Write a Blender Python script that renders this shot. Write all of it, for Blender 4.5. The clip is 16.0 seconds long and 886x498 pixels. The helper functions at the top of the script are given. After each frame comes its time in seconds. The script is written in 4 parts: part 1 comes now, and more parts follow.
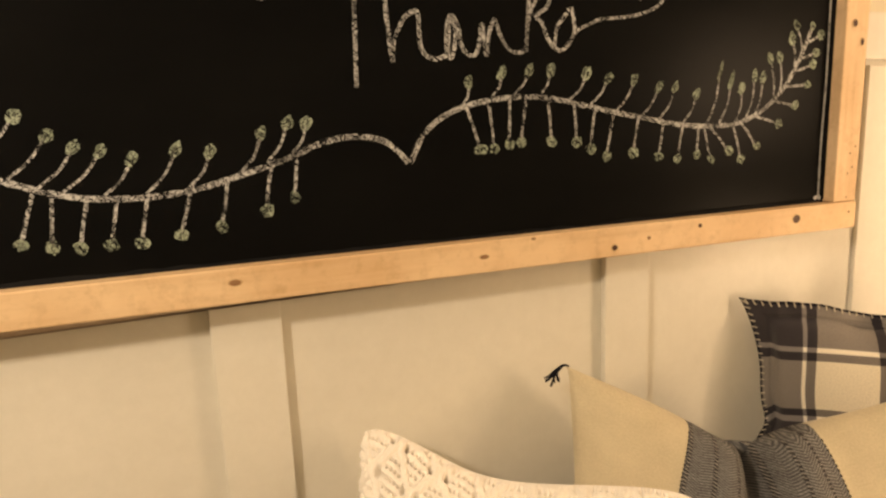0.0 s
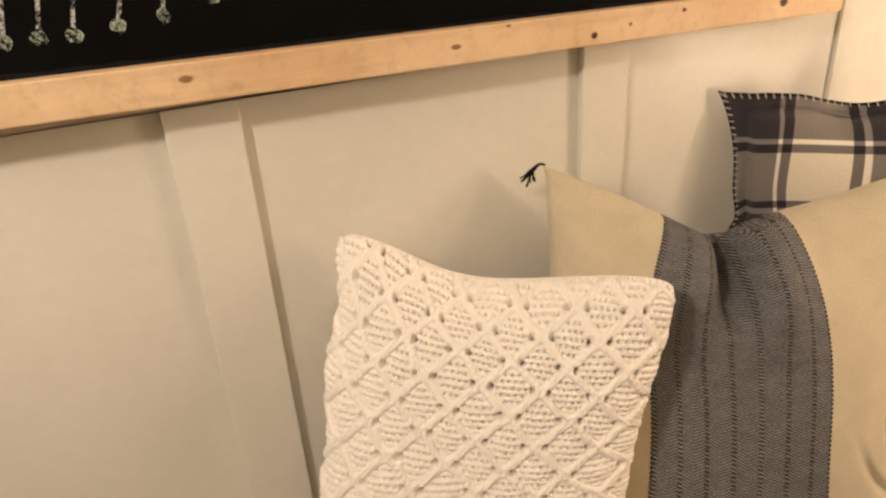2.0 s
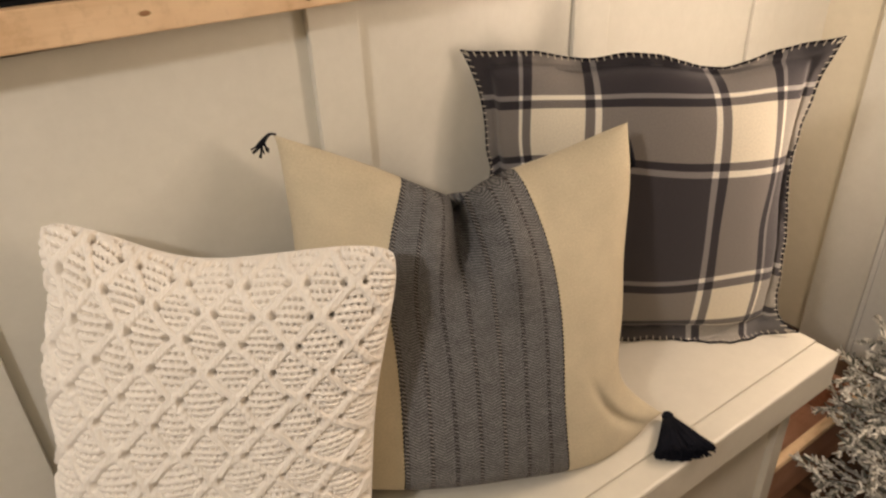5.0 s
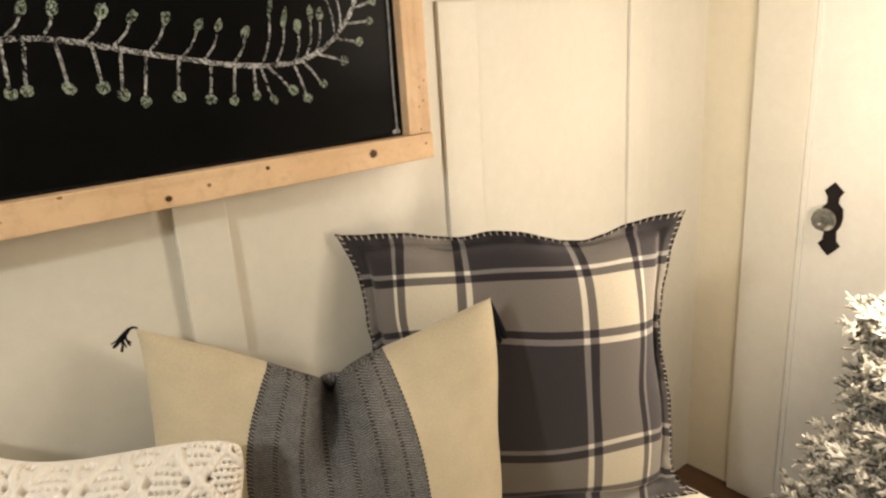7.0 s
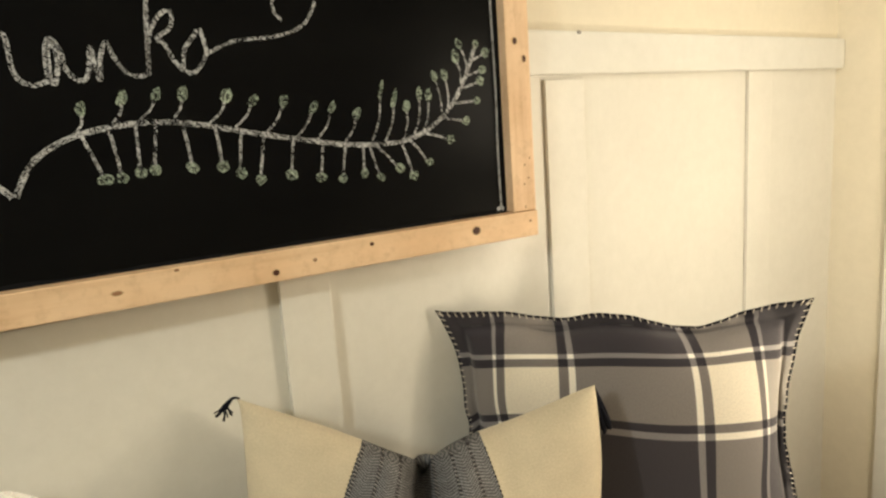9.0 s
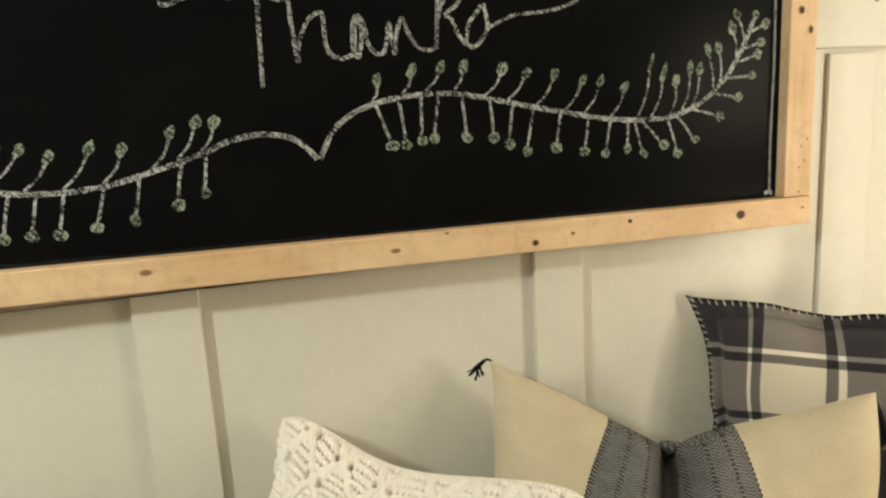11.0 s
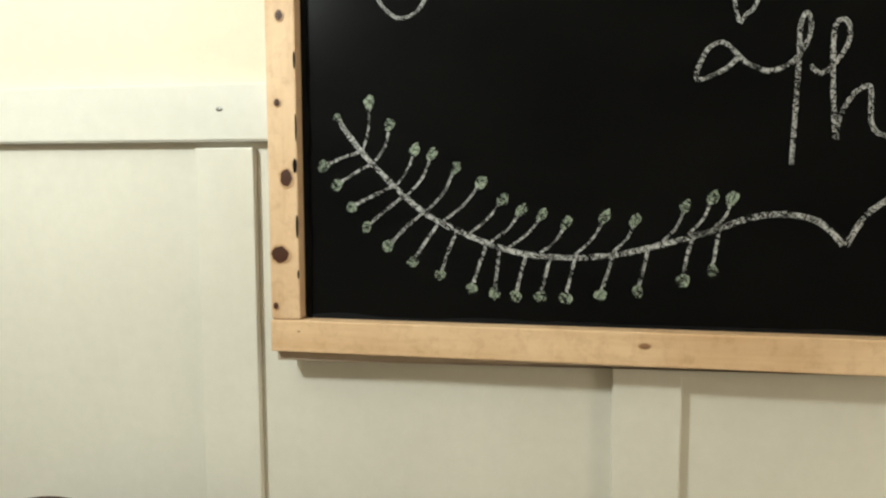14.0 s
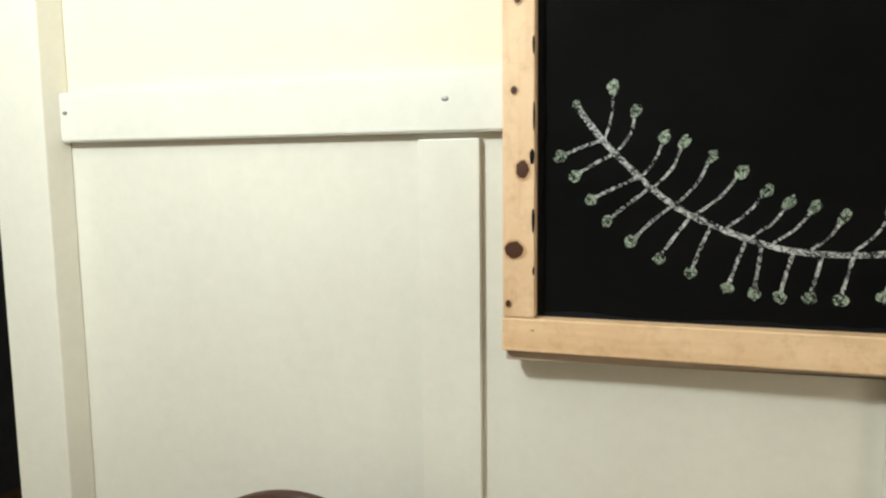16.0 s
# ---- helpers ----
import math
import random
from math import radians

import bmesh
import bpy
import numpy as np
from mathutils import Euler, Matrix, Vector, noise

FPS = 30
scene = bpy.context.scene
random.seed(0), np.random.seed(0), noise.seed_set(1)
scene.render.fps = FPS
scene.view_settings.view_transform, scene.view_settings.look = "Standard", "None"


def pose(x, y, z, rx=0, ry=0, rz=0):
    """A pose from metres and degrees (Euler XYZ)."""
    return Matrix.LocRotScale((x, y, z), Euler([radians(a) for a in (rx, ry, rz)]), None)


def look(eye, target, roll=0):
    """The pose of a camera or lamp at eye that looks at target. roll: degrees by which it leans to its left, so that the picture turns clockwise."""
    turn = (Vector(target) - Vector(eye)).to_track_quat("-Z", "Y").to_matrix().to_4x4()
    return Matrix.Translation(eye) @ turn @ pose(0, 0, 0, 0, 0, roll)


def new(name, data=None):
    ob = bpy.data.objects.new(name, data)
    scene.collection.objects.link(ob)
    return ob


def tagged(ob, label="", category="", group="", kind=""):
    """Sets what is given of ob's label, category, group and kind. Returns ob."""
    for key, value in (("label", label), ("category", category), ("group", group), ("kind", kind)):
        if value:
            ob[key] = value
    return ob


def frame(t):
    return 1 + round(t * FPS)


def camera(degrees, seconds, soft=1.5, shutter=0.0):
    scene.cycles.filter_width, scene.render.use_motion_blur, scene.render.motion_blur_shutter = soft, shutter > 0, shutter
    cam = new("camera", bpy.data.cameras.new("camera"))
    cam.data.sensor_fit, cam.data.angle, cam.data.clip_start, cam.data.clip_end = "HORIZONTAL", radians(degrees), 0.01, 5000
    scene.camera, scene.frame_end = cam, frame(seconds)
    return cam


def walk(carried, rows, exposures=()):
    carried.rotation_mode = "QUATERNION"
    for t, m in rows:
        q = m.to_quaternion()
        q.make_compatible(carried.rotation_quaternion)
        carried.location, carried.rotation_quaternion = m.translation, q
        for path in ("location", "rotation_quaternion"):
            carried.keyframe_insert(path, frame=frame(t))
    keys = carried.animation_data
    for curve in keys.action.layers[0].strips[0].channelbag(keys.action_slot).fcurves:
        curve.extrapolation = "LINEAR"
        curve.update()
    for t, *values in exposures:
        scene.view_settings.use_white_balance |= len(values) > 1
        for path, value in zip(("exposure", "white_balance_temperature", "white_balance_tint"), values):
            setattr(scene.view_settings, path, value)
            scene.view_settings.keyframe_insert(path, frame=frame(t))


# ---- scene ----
cam = camera(66.0, 16.0, soft=2.4)
PATH = [
    (0, (0.474, -0.916, 1.38), (1.113, 0.938, 0.987), -2.4),
    (0.5, (0.46, -0.908, 1.349), (1.081, 0.912, 0.8), -3.6),
    (1, (0.456, -0.897, 1.332), (1.1, 0.88, 0.679), -3.6),
    (1.5, (0.462, -0.892, 1.328), (1.115, 0.842, 0.576), -4.1),
    (2, (0.468, -0.887, 1.321), (1.128, 0.798, 0.469), -3.9),
    (2.5, (0.474, -0.885, 1.313), (1.149, 0.77, 0.415), -2.7),
    (3, (0.479, -0.888, 1.314), (1.206, 0.725, 0.382), -2.0),
    (3.5, (0.499, -0.9, 1.313), (1.283, 0.674, 0.36), -2.0),
    (4, (0.539, -0.919, 1.312), (1.382, 0.609, 0.335), -2.1),
    (4.5, (0.598, -0.935, 1.319), (1.484, 0.546, 0.307), -2.4),
    (5, (0.644, -0.951, 1.324), (1.605, 0.497, 0.333), -2.7),
    (5.2, (0.66, -0.963, 1.328), (1.651, 0.481, 0.361), -2.7),
    (7.3, (0.768, -1.053, 1.371), (1.946, 0.476, 0.846), -4.3),
    (7.5, (0.773, -1.056, 1.375), (1.927, 0.506, 0.894), -4.3),
    (8, (0.79, -1.055, 1.375), (1.882, 0.577, 0.995), -4.5),
    (8.2, (0.794, -1.051, 1.375), (1.859, 0.602, 1.008), -4.5),
    (10.3, (0.715, -0.996, 1.376), (1.386, 0.845, 0.971), -3.5),
    (10.5, (0.706, -0.997, 1.368), (1.301, 0.873, 0.982), -3.5),
    (11, (0.686, -1.001, 1.364), (1.117, 0.914, 0.983), -3.3),
    (11.5, (0.654, -0.992, 1.363), (0.948, 0.947, 0.973), -3.1),
    (12, (0.609, -0.98, 1.363), (0.783, 0.976, 0.982), -2.0),
    (12.5, (0.556, -0.972, 1.37), (0.599, 1.004, 1.061), -1.3),
    (13, (0.496, -0.972, 1.376), (0.341, 1.011, 1.161), -1.0),
    (13.5, (0.443, -0.963, 1.386), (0.144, 1.006, 1.203), -0.9),
    (14, (0.394, -0.951, 1.385), (0.044, 1.011, 1.212), -0.1),
    (14.5, (0.349, -0.933, 1.404), (-0.083, 1.008, 1.193), 0.0),
    (15, (0.293, -0.93, 1.393), (-0.209, 0.997, 1.206), -0.3),
    (15.5, (0.234, -0.939, 1.397), (-0.317, 0.974, 1.202), -0.4),
    (16, (0.19, -0.947, 1.395), (-0.417, 0.947, 1.181), -0.7),
]
walk(cam, [(t, look(eye, target, roll)) for t, eye, target, roll in PATH],
     [(0.0, 0.10, 8800, 23), (1.0, 0.10, 8300, 23), (2.0, 0.06, 7350, 25), (3.0, -0.21, 6800, 26), (5.0, -0.16, 6550, 22), (7.5, 0.02, 6250, 13), (10.5, 0.05, 6150, 6), (13.0, 0.02, 5950, 4), (15.0, -0.03, 5780, 6), (16.0, 0.07, 5680, 6)])

# ---- world and lamps ----
world = bpy.data.worlds.new("world")
scene.world = world
world.use_nodes = True
world.node_tree.nodes["Background"].inputs[0].default_value = (0.5, 0.45, 0.38, 1)
world.node_tree.nodes["Background"].inputs[1].default_value = 0.05


def lamp(name, kind, place, energy, colour, size, target=None):
    data = bpy.data.lights.new(name, kind)
    data.energy, data.color = energy, colour
    if kind == "AREA":
        data.shape, data.size = "DISK", size
    else:
        data.shadow_soft_size = size
    ob = new(name, data)
    ob.matrix_world = look(place, target) if target else Matrix.Translation(place)
    return ob


CEILING_LAMP = (-0.50, -1.06, 2.04)
# unseen source, placed by the glow on the board and the bright door
ENTRY_LAMP = (2.02, -0.87, 1.42)
TREE_LAMP = (1.93, -0.67, 0.985)
lamp("ceiling_bulb", "POINT", CEILING_LAMP, 58, (0.97, 0.95, 0.83), 0.07)
lamp("tree_bulb", "POINT", TREE_LAMP, 8, (1.0, 0.83, 0.60), 0.03)
lamp("entry_bulb", "POINT", ENTRY_LAMP, 16.5, (1.0, 0.84, 0.63), 0.17)


# ---- material helpers ----
def material(name, rough=0.6, spec=0.4, metal=0.0):
    m = bpy.data.materials.new(name)
    m.use_nodes = True
    b = m.node_tree.nodes["Principled BSDF"]
    b.inputs["Roughness"].default_value = rough
    b.inputs["Specular IOR Level"].default_value = spec
    b.inputs["Metallic"].default_value = metal
    return m, m.node_tree, b


def node(nt, kind, **inputs):
    n = nt.nodes.new(kind)
    for k, v in inputs.items():
        n.inputs[k.replace("_", " ")].default_value = v
    return n


def coords(nt, scale=(1, 1, 1), kind="Object"):
    tc, mp = nt.nodes.new("ShaderNodeTexCoord"), nt.nodes.new("ShaderNodeMapping")
    mp.inputs["Scale"].default_value = scale
    nt.links.new(tc.outputs[kind], mp.inputs["Vector"])
    return mp.outputs["Vector"]


def noise_of(nt, vec, scale, detail=4, rough=0.6):
    n = node(nt, "ShaderNodeTexNoise", Scale=scale, Detail=detail, Roughness=rough)
    nt.links.new(vec, n.inputs["Vector"])
    return n.outputs["Fac"]


def ramp(nt, fac, stops, mode="LINEAR"):
    r = nt.nodes.new("ShaderNodeValToRGB")
    e = r.color_ramp.elements
    while len(e) < len(stops):
        e.new(0.5)
    for k, (p, c) in enumerate(stops):
        e[k].position = p
        e[k].color = (*c, 1) if len(c) == 3 else c
    r.color_ramp.interpolation = mode
    nt.links.new(fac, r.inputs["Fac"])
    return r.outputs["Color"]


def mix(nt, a, b, fac=0.5, mode="MIX"):
    m = nt.nodes.new("ShaderNodeMix")
    m.data_type, m.blend_type = "RGBA", mode
    for sock, v in ((m.inputs[0], fac), (m.inputs[6], a), (m.inputs[7], b)):
        if isinstance(v, (int, float)):
            sock.default_value = v
        elif isinstance(v, tuple):
            sock.default_value = (*v, 1)
        else:
            nt.links.new(v, sock)
    return m.outputs[2]


def bump(nt, b, height, strength=0.3, distance=0.002):
    n = node(nt, "ShaderNodeBump", Strength=strength, Distance=distance)
    nt.links.new(height, n.inputs["Height"])
    nt.links.new(n.outputs["Normal"], b.inputs["Normal"])


def math_node(nt, op, a, b=0.0):
    n = nt.nodes.new("ShaderNodeMath")
    n.operation = op
    for sock, v in ((n.inputs[0], a), (n.inputs[1], b)):
        if isinstance(v, (int, float)):
            sock.default_value = v
        else:
            nt.links.new(v, sock)
    return n.outputs[0]


def paint(name, colour, rough=0.45, dirt=0.10, relief=0.12, brushed=(1, 1, 0.12)):
    """Brushed wall paint: faint roller texture, soft blotches, scuffs."""
    m, nt, b = material(name, rough, 0.4)
    v = coords(nt)
    dark = tuple(c * (1 - dirt) for c in colour)
    blot = ramp(nt, noise_of(nt, v, 2.3, 5, 0.6), [(0.35, dark), (0.62, colour)])
    fine = ramp(nt, noise_of(nt, v, 38, 6, 0.7), [(0.3, (0.94, 0.94, 0.93)), (0.7, (1, 1, 1))])
    nt.links.new(mix(nt, blot, fine, 1.0, "MULTIPLY"), b.inputs["Base Color"])
    strokes = noise_of(nt, coords(nt, brushed), 120, 3, 0.6)
    bump(nt, b, strokes, relief, 0.001)
    nt.links.new(ramp(nt, noise_of(nt, v, 9), [(0.3, (rough * 0.8,) * 3), (0.7, (rough * 1.2,) * 3)]), b.inputs["Roughness"])
    return m


def wood(name, light, dark, along=0, rough=0.55, scale=26):
    """Grain that runs along one axis of the object."""
    m, nt, b = material(name, rough, 0.3)
    stretch = [1.0, 1.0, 1.0]
    stretch[along] = 0.07
    v = coords(nt, tuple(stretch))
    wob = noise_of(nt, v, scale, 6, 0.65)
    grain = ramp(nt, wob, [(0.30, dark), (0.52, light), (0.75, tuple(min(1, c * 1.08) for c in light))])
    blot = ramp(nt, noise_of(nt, coords(nt), 9, 4), [(0.32, (0.87, 0.82, 0.77)), (0.62, (1, 1, 1))])
    grime = ramp(nt, noise_of(nt, coords(nt), 55, 5, 0.7), [(0.28, (0.86, 0.83, 0.80)), (0.50, (1, 1, 1))])
    nt.links.new(mix(nt, mix(nt, grain, blot, 1.0, "MULTIPLY"), grime, 1.0, "MULTIPLY"), b.inputs["Base Color"])
    bump(nt, b, noise_of(nt, v, scale * 5, 4), 0.25, 0.001)
    return m


def cloth(name, colour, weave=900, rough=0.95, vary=0.12, kind="UV", relief=0.4):
    m, nt, b = material(name, rough, 0.15)
    b.inputs["Sheen Weight"].default_value = 0.15
    v = coords(nt, kind=kind)
    dark = tuple(c * (1 - vary) for c in colour)
    base = ramp(nt, noise_of(nt, v, 7, 5), [(0.3, dark), (0.65, colour)])
    nt.links.new(mix(nt, base, ramp(nt, noise_of(nt, v, weave * 0.35, 2), [(0.3, (0.86,) * 3), (0.7, (1.0,) * 3)]), 1.0, "MULTIPLY"), b.inputs["Base Color"])
    bump(nt, b, noise_of(nt, v, weave * 0.4, 3), relief, 0.0012)
    return m


WALL = paint("wall_paint_grey_white", (0.77, 0.74, 0.655), 0.35, 0.07, 0.2)
UPPER = paint("wall_paint_cream", (0.80, 0.73, 0.58), 0.6, 0.05)
TRIM = paint("trim_paint_white", (0.775, 0.745, 0.66), 0.36, 0.06, 0.18, (1, 1, 0.06))
RAILP = paint("rail_paint_white", (0.76, 0.74, 0.67), 0.36, 0.07, 0.18, (0.06, 1, 1))
DOORP = paint("door_paint_white", (0.85, 0.83, 0.77), 0.34, 0.07, 0.15, (1, 1, 0.06))
BENCHP = paint("bench_paint_white", (0.76, 0.71, 0.61), 0.38, 0.09, 0.18, (0.06, 1, 1))
PINE_X = wood("pine_along_x", (0.80, 0.575, 0.355), (0.68, 0.44, 0.245), 0)
PINE_Z = wood("pine_along_z", (0.78, 0.565, 0.36), (0.62, 0.40, 0.225), 2)
DUSTY = wood("dusty_pine", (0.56, 0.47, 0.38), (0.40, 0.31, 0.24), 0)
FLOORW = wood("floor_boards", (0.12, 0.065, 0.035), (0.06, 0.03, 0.016), 1, 0.35)
CRATEW = wood("crate_wood", (0.47, 0.26, 0.17), (0.30, 0.14, 0.085), 0, 0.6)
DARKW = wood("dark_chair_wood", (0.055, 0.026, 0.018), (0.025, 0.012, 0.009), 0, 0.28)
CEIL = paint("ceiling_paint", (0.78, 0.76, 0.70), 0.8, 0.03)
# near-black colour that stands in for the shade of an unlit room
UNLIT_SHADE = paint("unlit_shade_as_paint", (0.05, 0.045, 0.045), 0.8, 0.2)


def plain(name, colour, rough=0.6, spec=0.3, metal=0.0, vary=0.25, scale=60):
    m, nt, b = material(name, rough, spec, metal)
    v = coords(nt)
    nt.links.new(ramp(nt, noise_of(nt, v, scale, 4), [(0.3, tuple(c * (1 - vary) for c in colour)), (0.7, colour)]), b.inputs["Base Color"])
    bump(nt, b, noise_of(nt, v, scale * 4, 3), 0.2, 0.001)
    return m


KNOT = plain("pine_knot", (0.07, 0.025, 0.012), 0.5)
KNOT_RING = plain("pine_knot_ring", (0.64, 0.41, 0.22), 0.5)
KNOT_BROWN = plain("brown_knot", (0.34, 0.18, 0.09), 0.5)
IRON = plain("black_iron", (0.025, 0.02, 0.02), 0.5, 0.4, 0.6)
NAIL = plain("nail_head", (0.25, 0.24, 0.22), 0.4, 0.5, 0.7)
BLACK_YARN = plain("black_yarn", (0.012, 0.013, 0.02), 0.95, 0.1, 0, 0.4, 300)
STITCH = plain("cream_yarn", (0.62, 0.56, 0.46), 0.9, 0.1)
BARK = plain("bark", (0.10, 0.06, 0.035), 0.9)

# chalkboard paint with a faint eraser haze
BOARD, nt, b = material("chalkboard_paint", 0.27, 0.032)
v = coords(nt)
haze = ramp(nt, noise_of(nt, coords(nt, (1, 1, 2.2)), 3.5, 6, 0.65), [(0.35, (0.0038, 0.0038, 0.0039)), (0.8, (0.0070, 0.0069, 0.0066))])
nt.links.new(haze, b.inputs["Base Color"])
bump(nt, b, noise_of(nt, v, 260, 3), 0.12, 0.0008)
EDGE_PAINT = plain("black_paint_edge", (0.006, 0.006, 0.007), 0.7, 0.10, 0, 0.5, 40)


def chalk(name, colour, cover=0.52):
    """Broken chalk: the board shows through between grains."""
    m, nt, b = material(name, 1.0, 0.05)
    b.inputs["Base Color"].default_value = (*colour, 1)
    grains = noise_of(nt, coords(nt), 520, 3, 0.7)
    patch = noise_of(nt, coords(nt), 70, 3, 0.6)
    both = math_node(nt, "ADD", math_node(nt, "MULTIPLY", grains, 0.75), math_node(nt, "MULTIPLY", patch, 0.35))
    bands = node(nt, "ShaderNodeTexWave", Scale=62.0, Distortion=5.0, Detail=2.0)
    bands.bands_direction = "DIAGONAL"
    nt.links.new(coords(nt), bands.inputs["Vector"])
    both = math_node(nt, "ADD", both, math_node(nt, "MULTIPLY", math_node(nt, "SUBTRACT", bands.outputs["Fac"], 0.5), 0.045))
    nt.links.new(ramp(nt, both, [(cover - 0.06, (0, 0, 0)), (cover + 0.08, (1, 1, 1))]), b.inputs["Alpha"])
    return m


CHALK = chalk("white_chalk", (0.56, 0.56, 0.55), 0.553)
CHALK_GREEN = chalk("pale_green_chalk", (0.43, 0.50, 0.39), 0.545)
CHALK_DENSE = chalk("packed_white_chalk", (0.50, 0.52, 0.54), 0.46)


# ---- mesh helpers ----
def finish(bm, name, mat, parent=None, smooth=False):
    me = bpy.data.meshes.new(name)
    bmesh.ops.recalc_face_normals(bm, faces=bm.faces)
    bm.to_mesh(me)
    bm.free()
    me.materials.append(mat)
    if smooth:
        for p in me.polygons:
            p.use_smooth = True
    ob = new(name, me)
    if parent:
        ob.parent = parent
    return ob


def part(name, bm, mat, parent, label="", smooth=False):
    ob = finish(bm, name, mat, parent, smooth)
    return tagged(ob, label) if label else ob


def thing(name, place, label, category, group="", kind=""):
    e = new(name)
    e.location = place
    return tagged(e, label, category, group, kind)


def box(bm, x0, x1, y0, y1, z0, z1, bevel=0.0, o=(0, 0, 0)):
    made = bmesh.ops.create_cube(bm, size=1)["verts"]
    c = Vector(((x0 + x1) / 2, (y0 + y1) / 2, (z0 + z1) / 2)) - Vector(o)
    for w in made:
        w.co = Vector((w.co.x * (x1 - x0), w.co.y * (y1 - y0), w.co.z * (z1 - z0))) + c
    if bevel:
        edges = list({e for w in made for e in w.link_edges})
        bmesh.ops.bevel(bm, geom=edges, offset=bevel, segments=2, profile=0.6, affect="EDGES")
    return bm


def boxed(x0, x1, y0, y1, z0, z1, bevel=0.0, o=(0, 0, 0)):
    return box(bmesh.new(), x0, x1, y0, y1, z0, z1, bevel, o)


def tube(bm, points, radii, sides=10):
    """A round bar through points, with a radius at each."""
    rings = []
    for k, p in enumerate(points):
        p = Vector(p)
        d = (Vector(points[min(k + 1, len(points) - 1)]) - Vector(points[max(k - 1, 0)])).normalized()
        a = d.orthogonal().normalized() if abs(d.z) > 0.9 else d.cross(Vector((0, 0, 1))).normalized()
        c = d.cross(a)
        rings.append([bm.verts.new(p + radii[k] * (math.cos(t) * a + math.sin(t) * c)) for t in [2 * math.pi * s / sides for s in range(sides)]])
    for r0, r1 in zip(rings, rings[1:]):
        for s in range(sides):
            bm.faces.new((r0[s], r0[(s + 1) % sides], r1[(s + 1) % sides], r1[s]))
    bm.faces.new(rings[0])
    bm.faces.new(rings[-1][::-1])
    return bm


def curve_through(points, steps=8):
    """Catmull-Rom points."""
    ps = [Vector(p) for p in points]
    ps = [2 * ps[0] - ps[1], *ps, 2 * ps[-1] - ps[-2]]
    out = []
    for a, b_, c, d in zip(ps, ps[1:], ps[2:], ps[3:]):
        for s in range(steps):
            t = s / steps
            out.append(0.5 * (2 * b_ + (c - a) * t + (2 * a - 5 * b_ + 4 * c - d) * t * t + (3 * b_ - a - 3 * c + d) * t ** 3))
    return out + [ps[-2]]


# ---- the setting ----
FLOOR_Z, CEIL_Z = 0.0, 2.44
XR = 2.51          # inner face of the door wall
tagged(finish(boxed(-0.905, XR, 0.0, 0.12, 0, 1.50), "wall_north_lower", WALL), "grey-white painted board-and-batten lower wall", "wall", kind="structure")
tagged(finish(boxed(-0.905, XR, 0.0, 0.12, 1.50, CEIL_Z), "wall_north_upper", UPPER), "smooth cream painted upper wall", "wall", kind="structure")
tagged(finish(boxed(-1.78, -0.905, 0.0, 0.12, 2.06, CEIL_Z), "wall_north_lintel", UPPER), "cream wall above a doorway", "wall", kind="structure")
tagged(finish(boxed(-2.60, -1.78, 0.0, 0.12, 0, CEIL_Z), "wall_north_left", UPPER), "cream painted wall beside a doorway", "wall", kind="structure")
tagged(finish(boxed(-2.72, -2.60, -3.4, 0.12, 0, CEIL_Z), "wall_west", UPPER), "cream painted side wall", "wall", kind="structure")
tagged(finish(boxed(-2.72, XR + 0.12, -3.52, -3.4, 0, CEIL_Z), "wall_south", UPPER), "cream painted wall behind the viewer", "wall", kind="structure")
tagged(finish(boxed(-2.72, XR + 0.12, -3.52, 1.6, CEIL_Z, CEIL_Z + 0.1), "ceiling", CEIL), "flat off-white painted ceiling", "ceiling", kind="structure")
floor = tagged(finish(boxed(-2.72, XR + 0.12, -3.52, 1.6, -0.1, -0.004), "floor", FLOORW), "dark brown wooden board floor", "floor", kind="structure")
# room beyond the left doorway, its gloom put into the wall colour
tagged(finish(boxed(-2.60, -0.70, 1.5, 1.6, 0, CEIL_Z), "wall_hall_end", UNLIT_SHADE), "added wall of the next room, coloured dark for its unlit shade", "wall", kind="structure")
tagged(finish(boxed(-2.72, -2.60, 0.12, 1.6, 0, CEIL_Z), "wall_hall_left", UNLIT_SHADE), "added wall of the next room, coloured dark for its unlit shade", "wall", kind="structure")
tagged(finish(boxed(-0.80, -0.70, 0.12, 1.5, 0, CEIL_Z), "wall_hall_right", UNLIT_SHADE), "added wall of the next room, coloured dark for its unlit shade", "wall", kind="structure")
# door wall on the right, with the opening for the door
DOOR_Y0, DOOR_Y1, DOOR_H = -1.08, -0.287, 2.03
tagged(finish(boxed(XR, XR + 0.12, DOOR_Y1, 0.12, 0, CEIL_Z), "wall_east_corner", UPPER), "cream painted wall strip beside a door", "wall", kind="structure")
tagged(finish(boxed(XR, XR + 0.12, -3.4, DOOR_Y0, 0, CEIL_Z), "wall_east_far", UPPER), "cream painted wall beyond a door", "wall", kind="structure")
tagged(finish(boxed(XR, XR + 0.12, DOOR_Y0, DOOR_Y1, DOOR_H, CEIL_Z), "wall_east_lintel", UPPER), "cream painted wall above a door", "wall", kind="structure")


def board(name, x0, x1, y0, y1, z0, z1, mat, label, bevel=0.002):
    return tagged(finish(boxed(x0, x1, y0, y1, z0, z1, bevel), name, mat), label, "trim", kind="structure")


for x0, x1 in ((-0.145, -0.054), (0.461, 0.552), (1.053, 1.135), (1.586, 1.679), (2.163, 2.245)):
    thin = x0 > 1.5
    tagged(board("batten", x0, x1, -0.009 if thin else -0.0145, -0.0005, 0.0, 1.430 if thin else 1.447, TRIM, "white painted vertical batten on the wall"), group="wall battens")


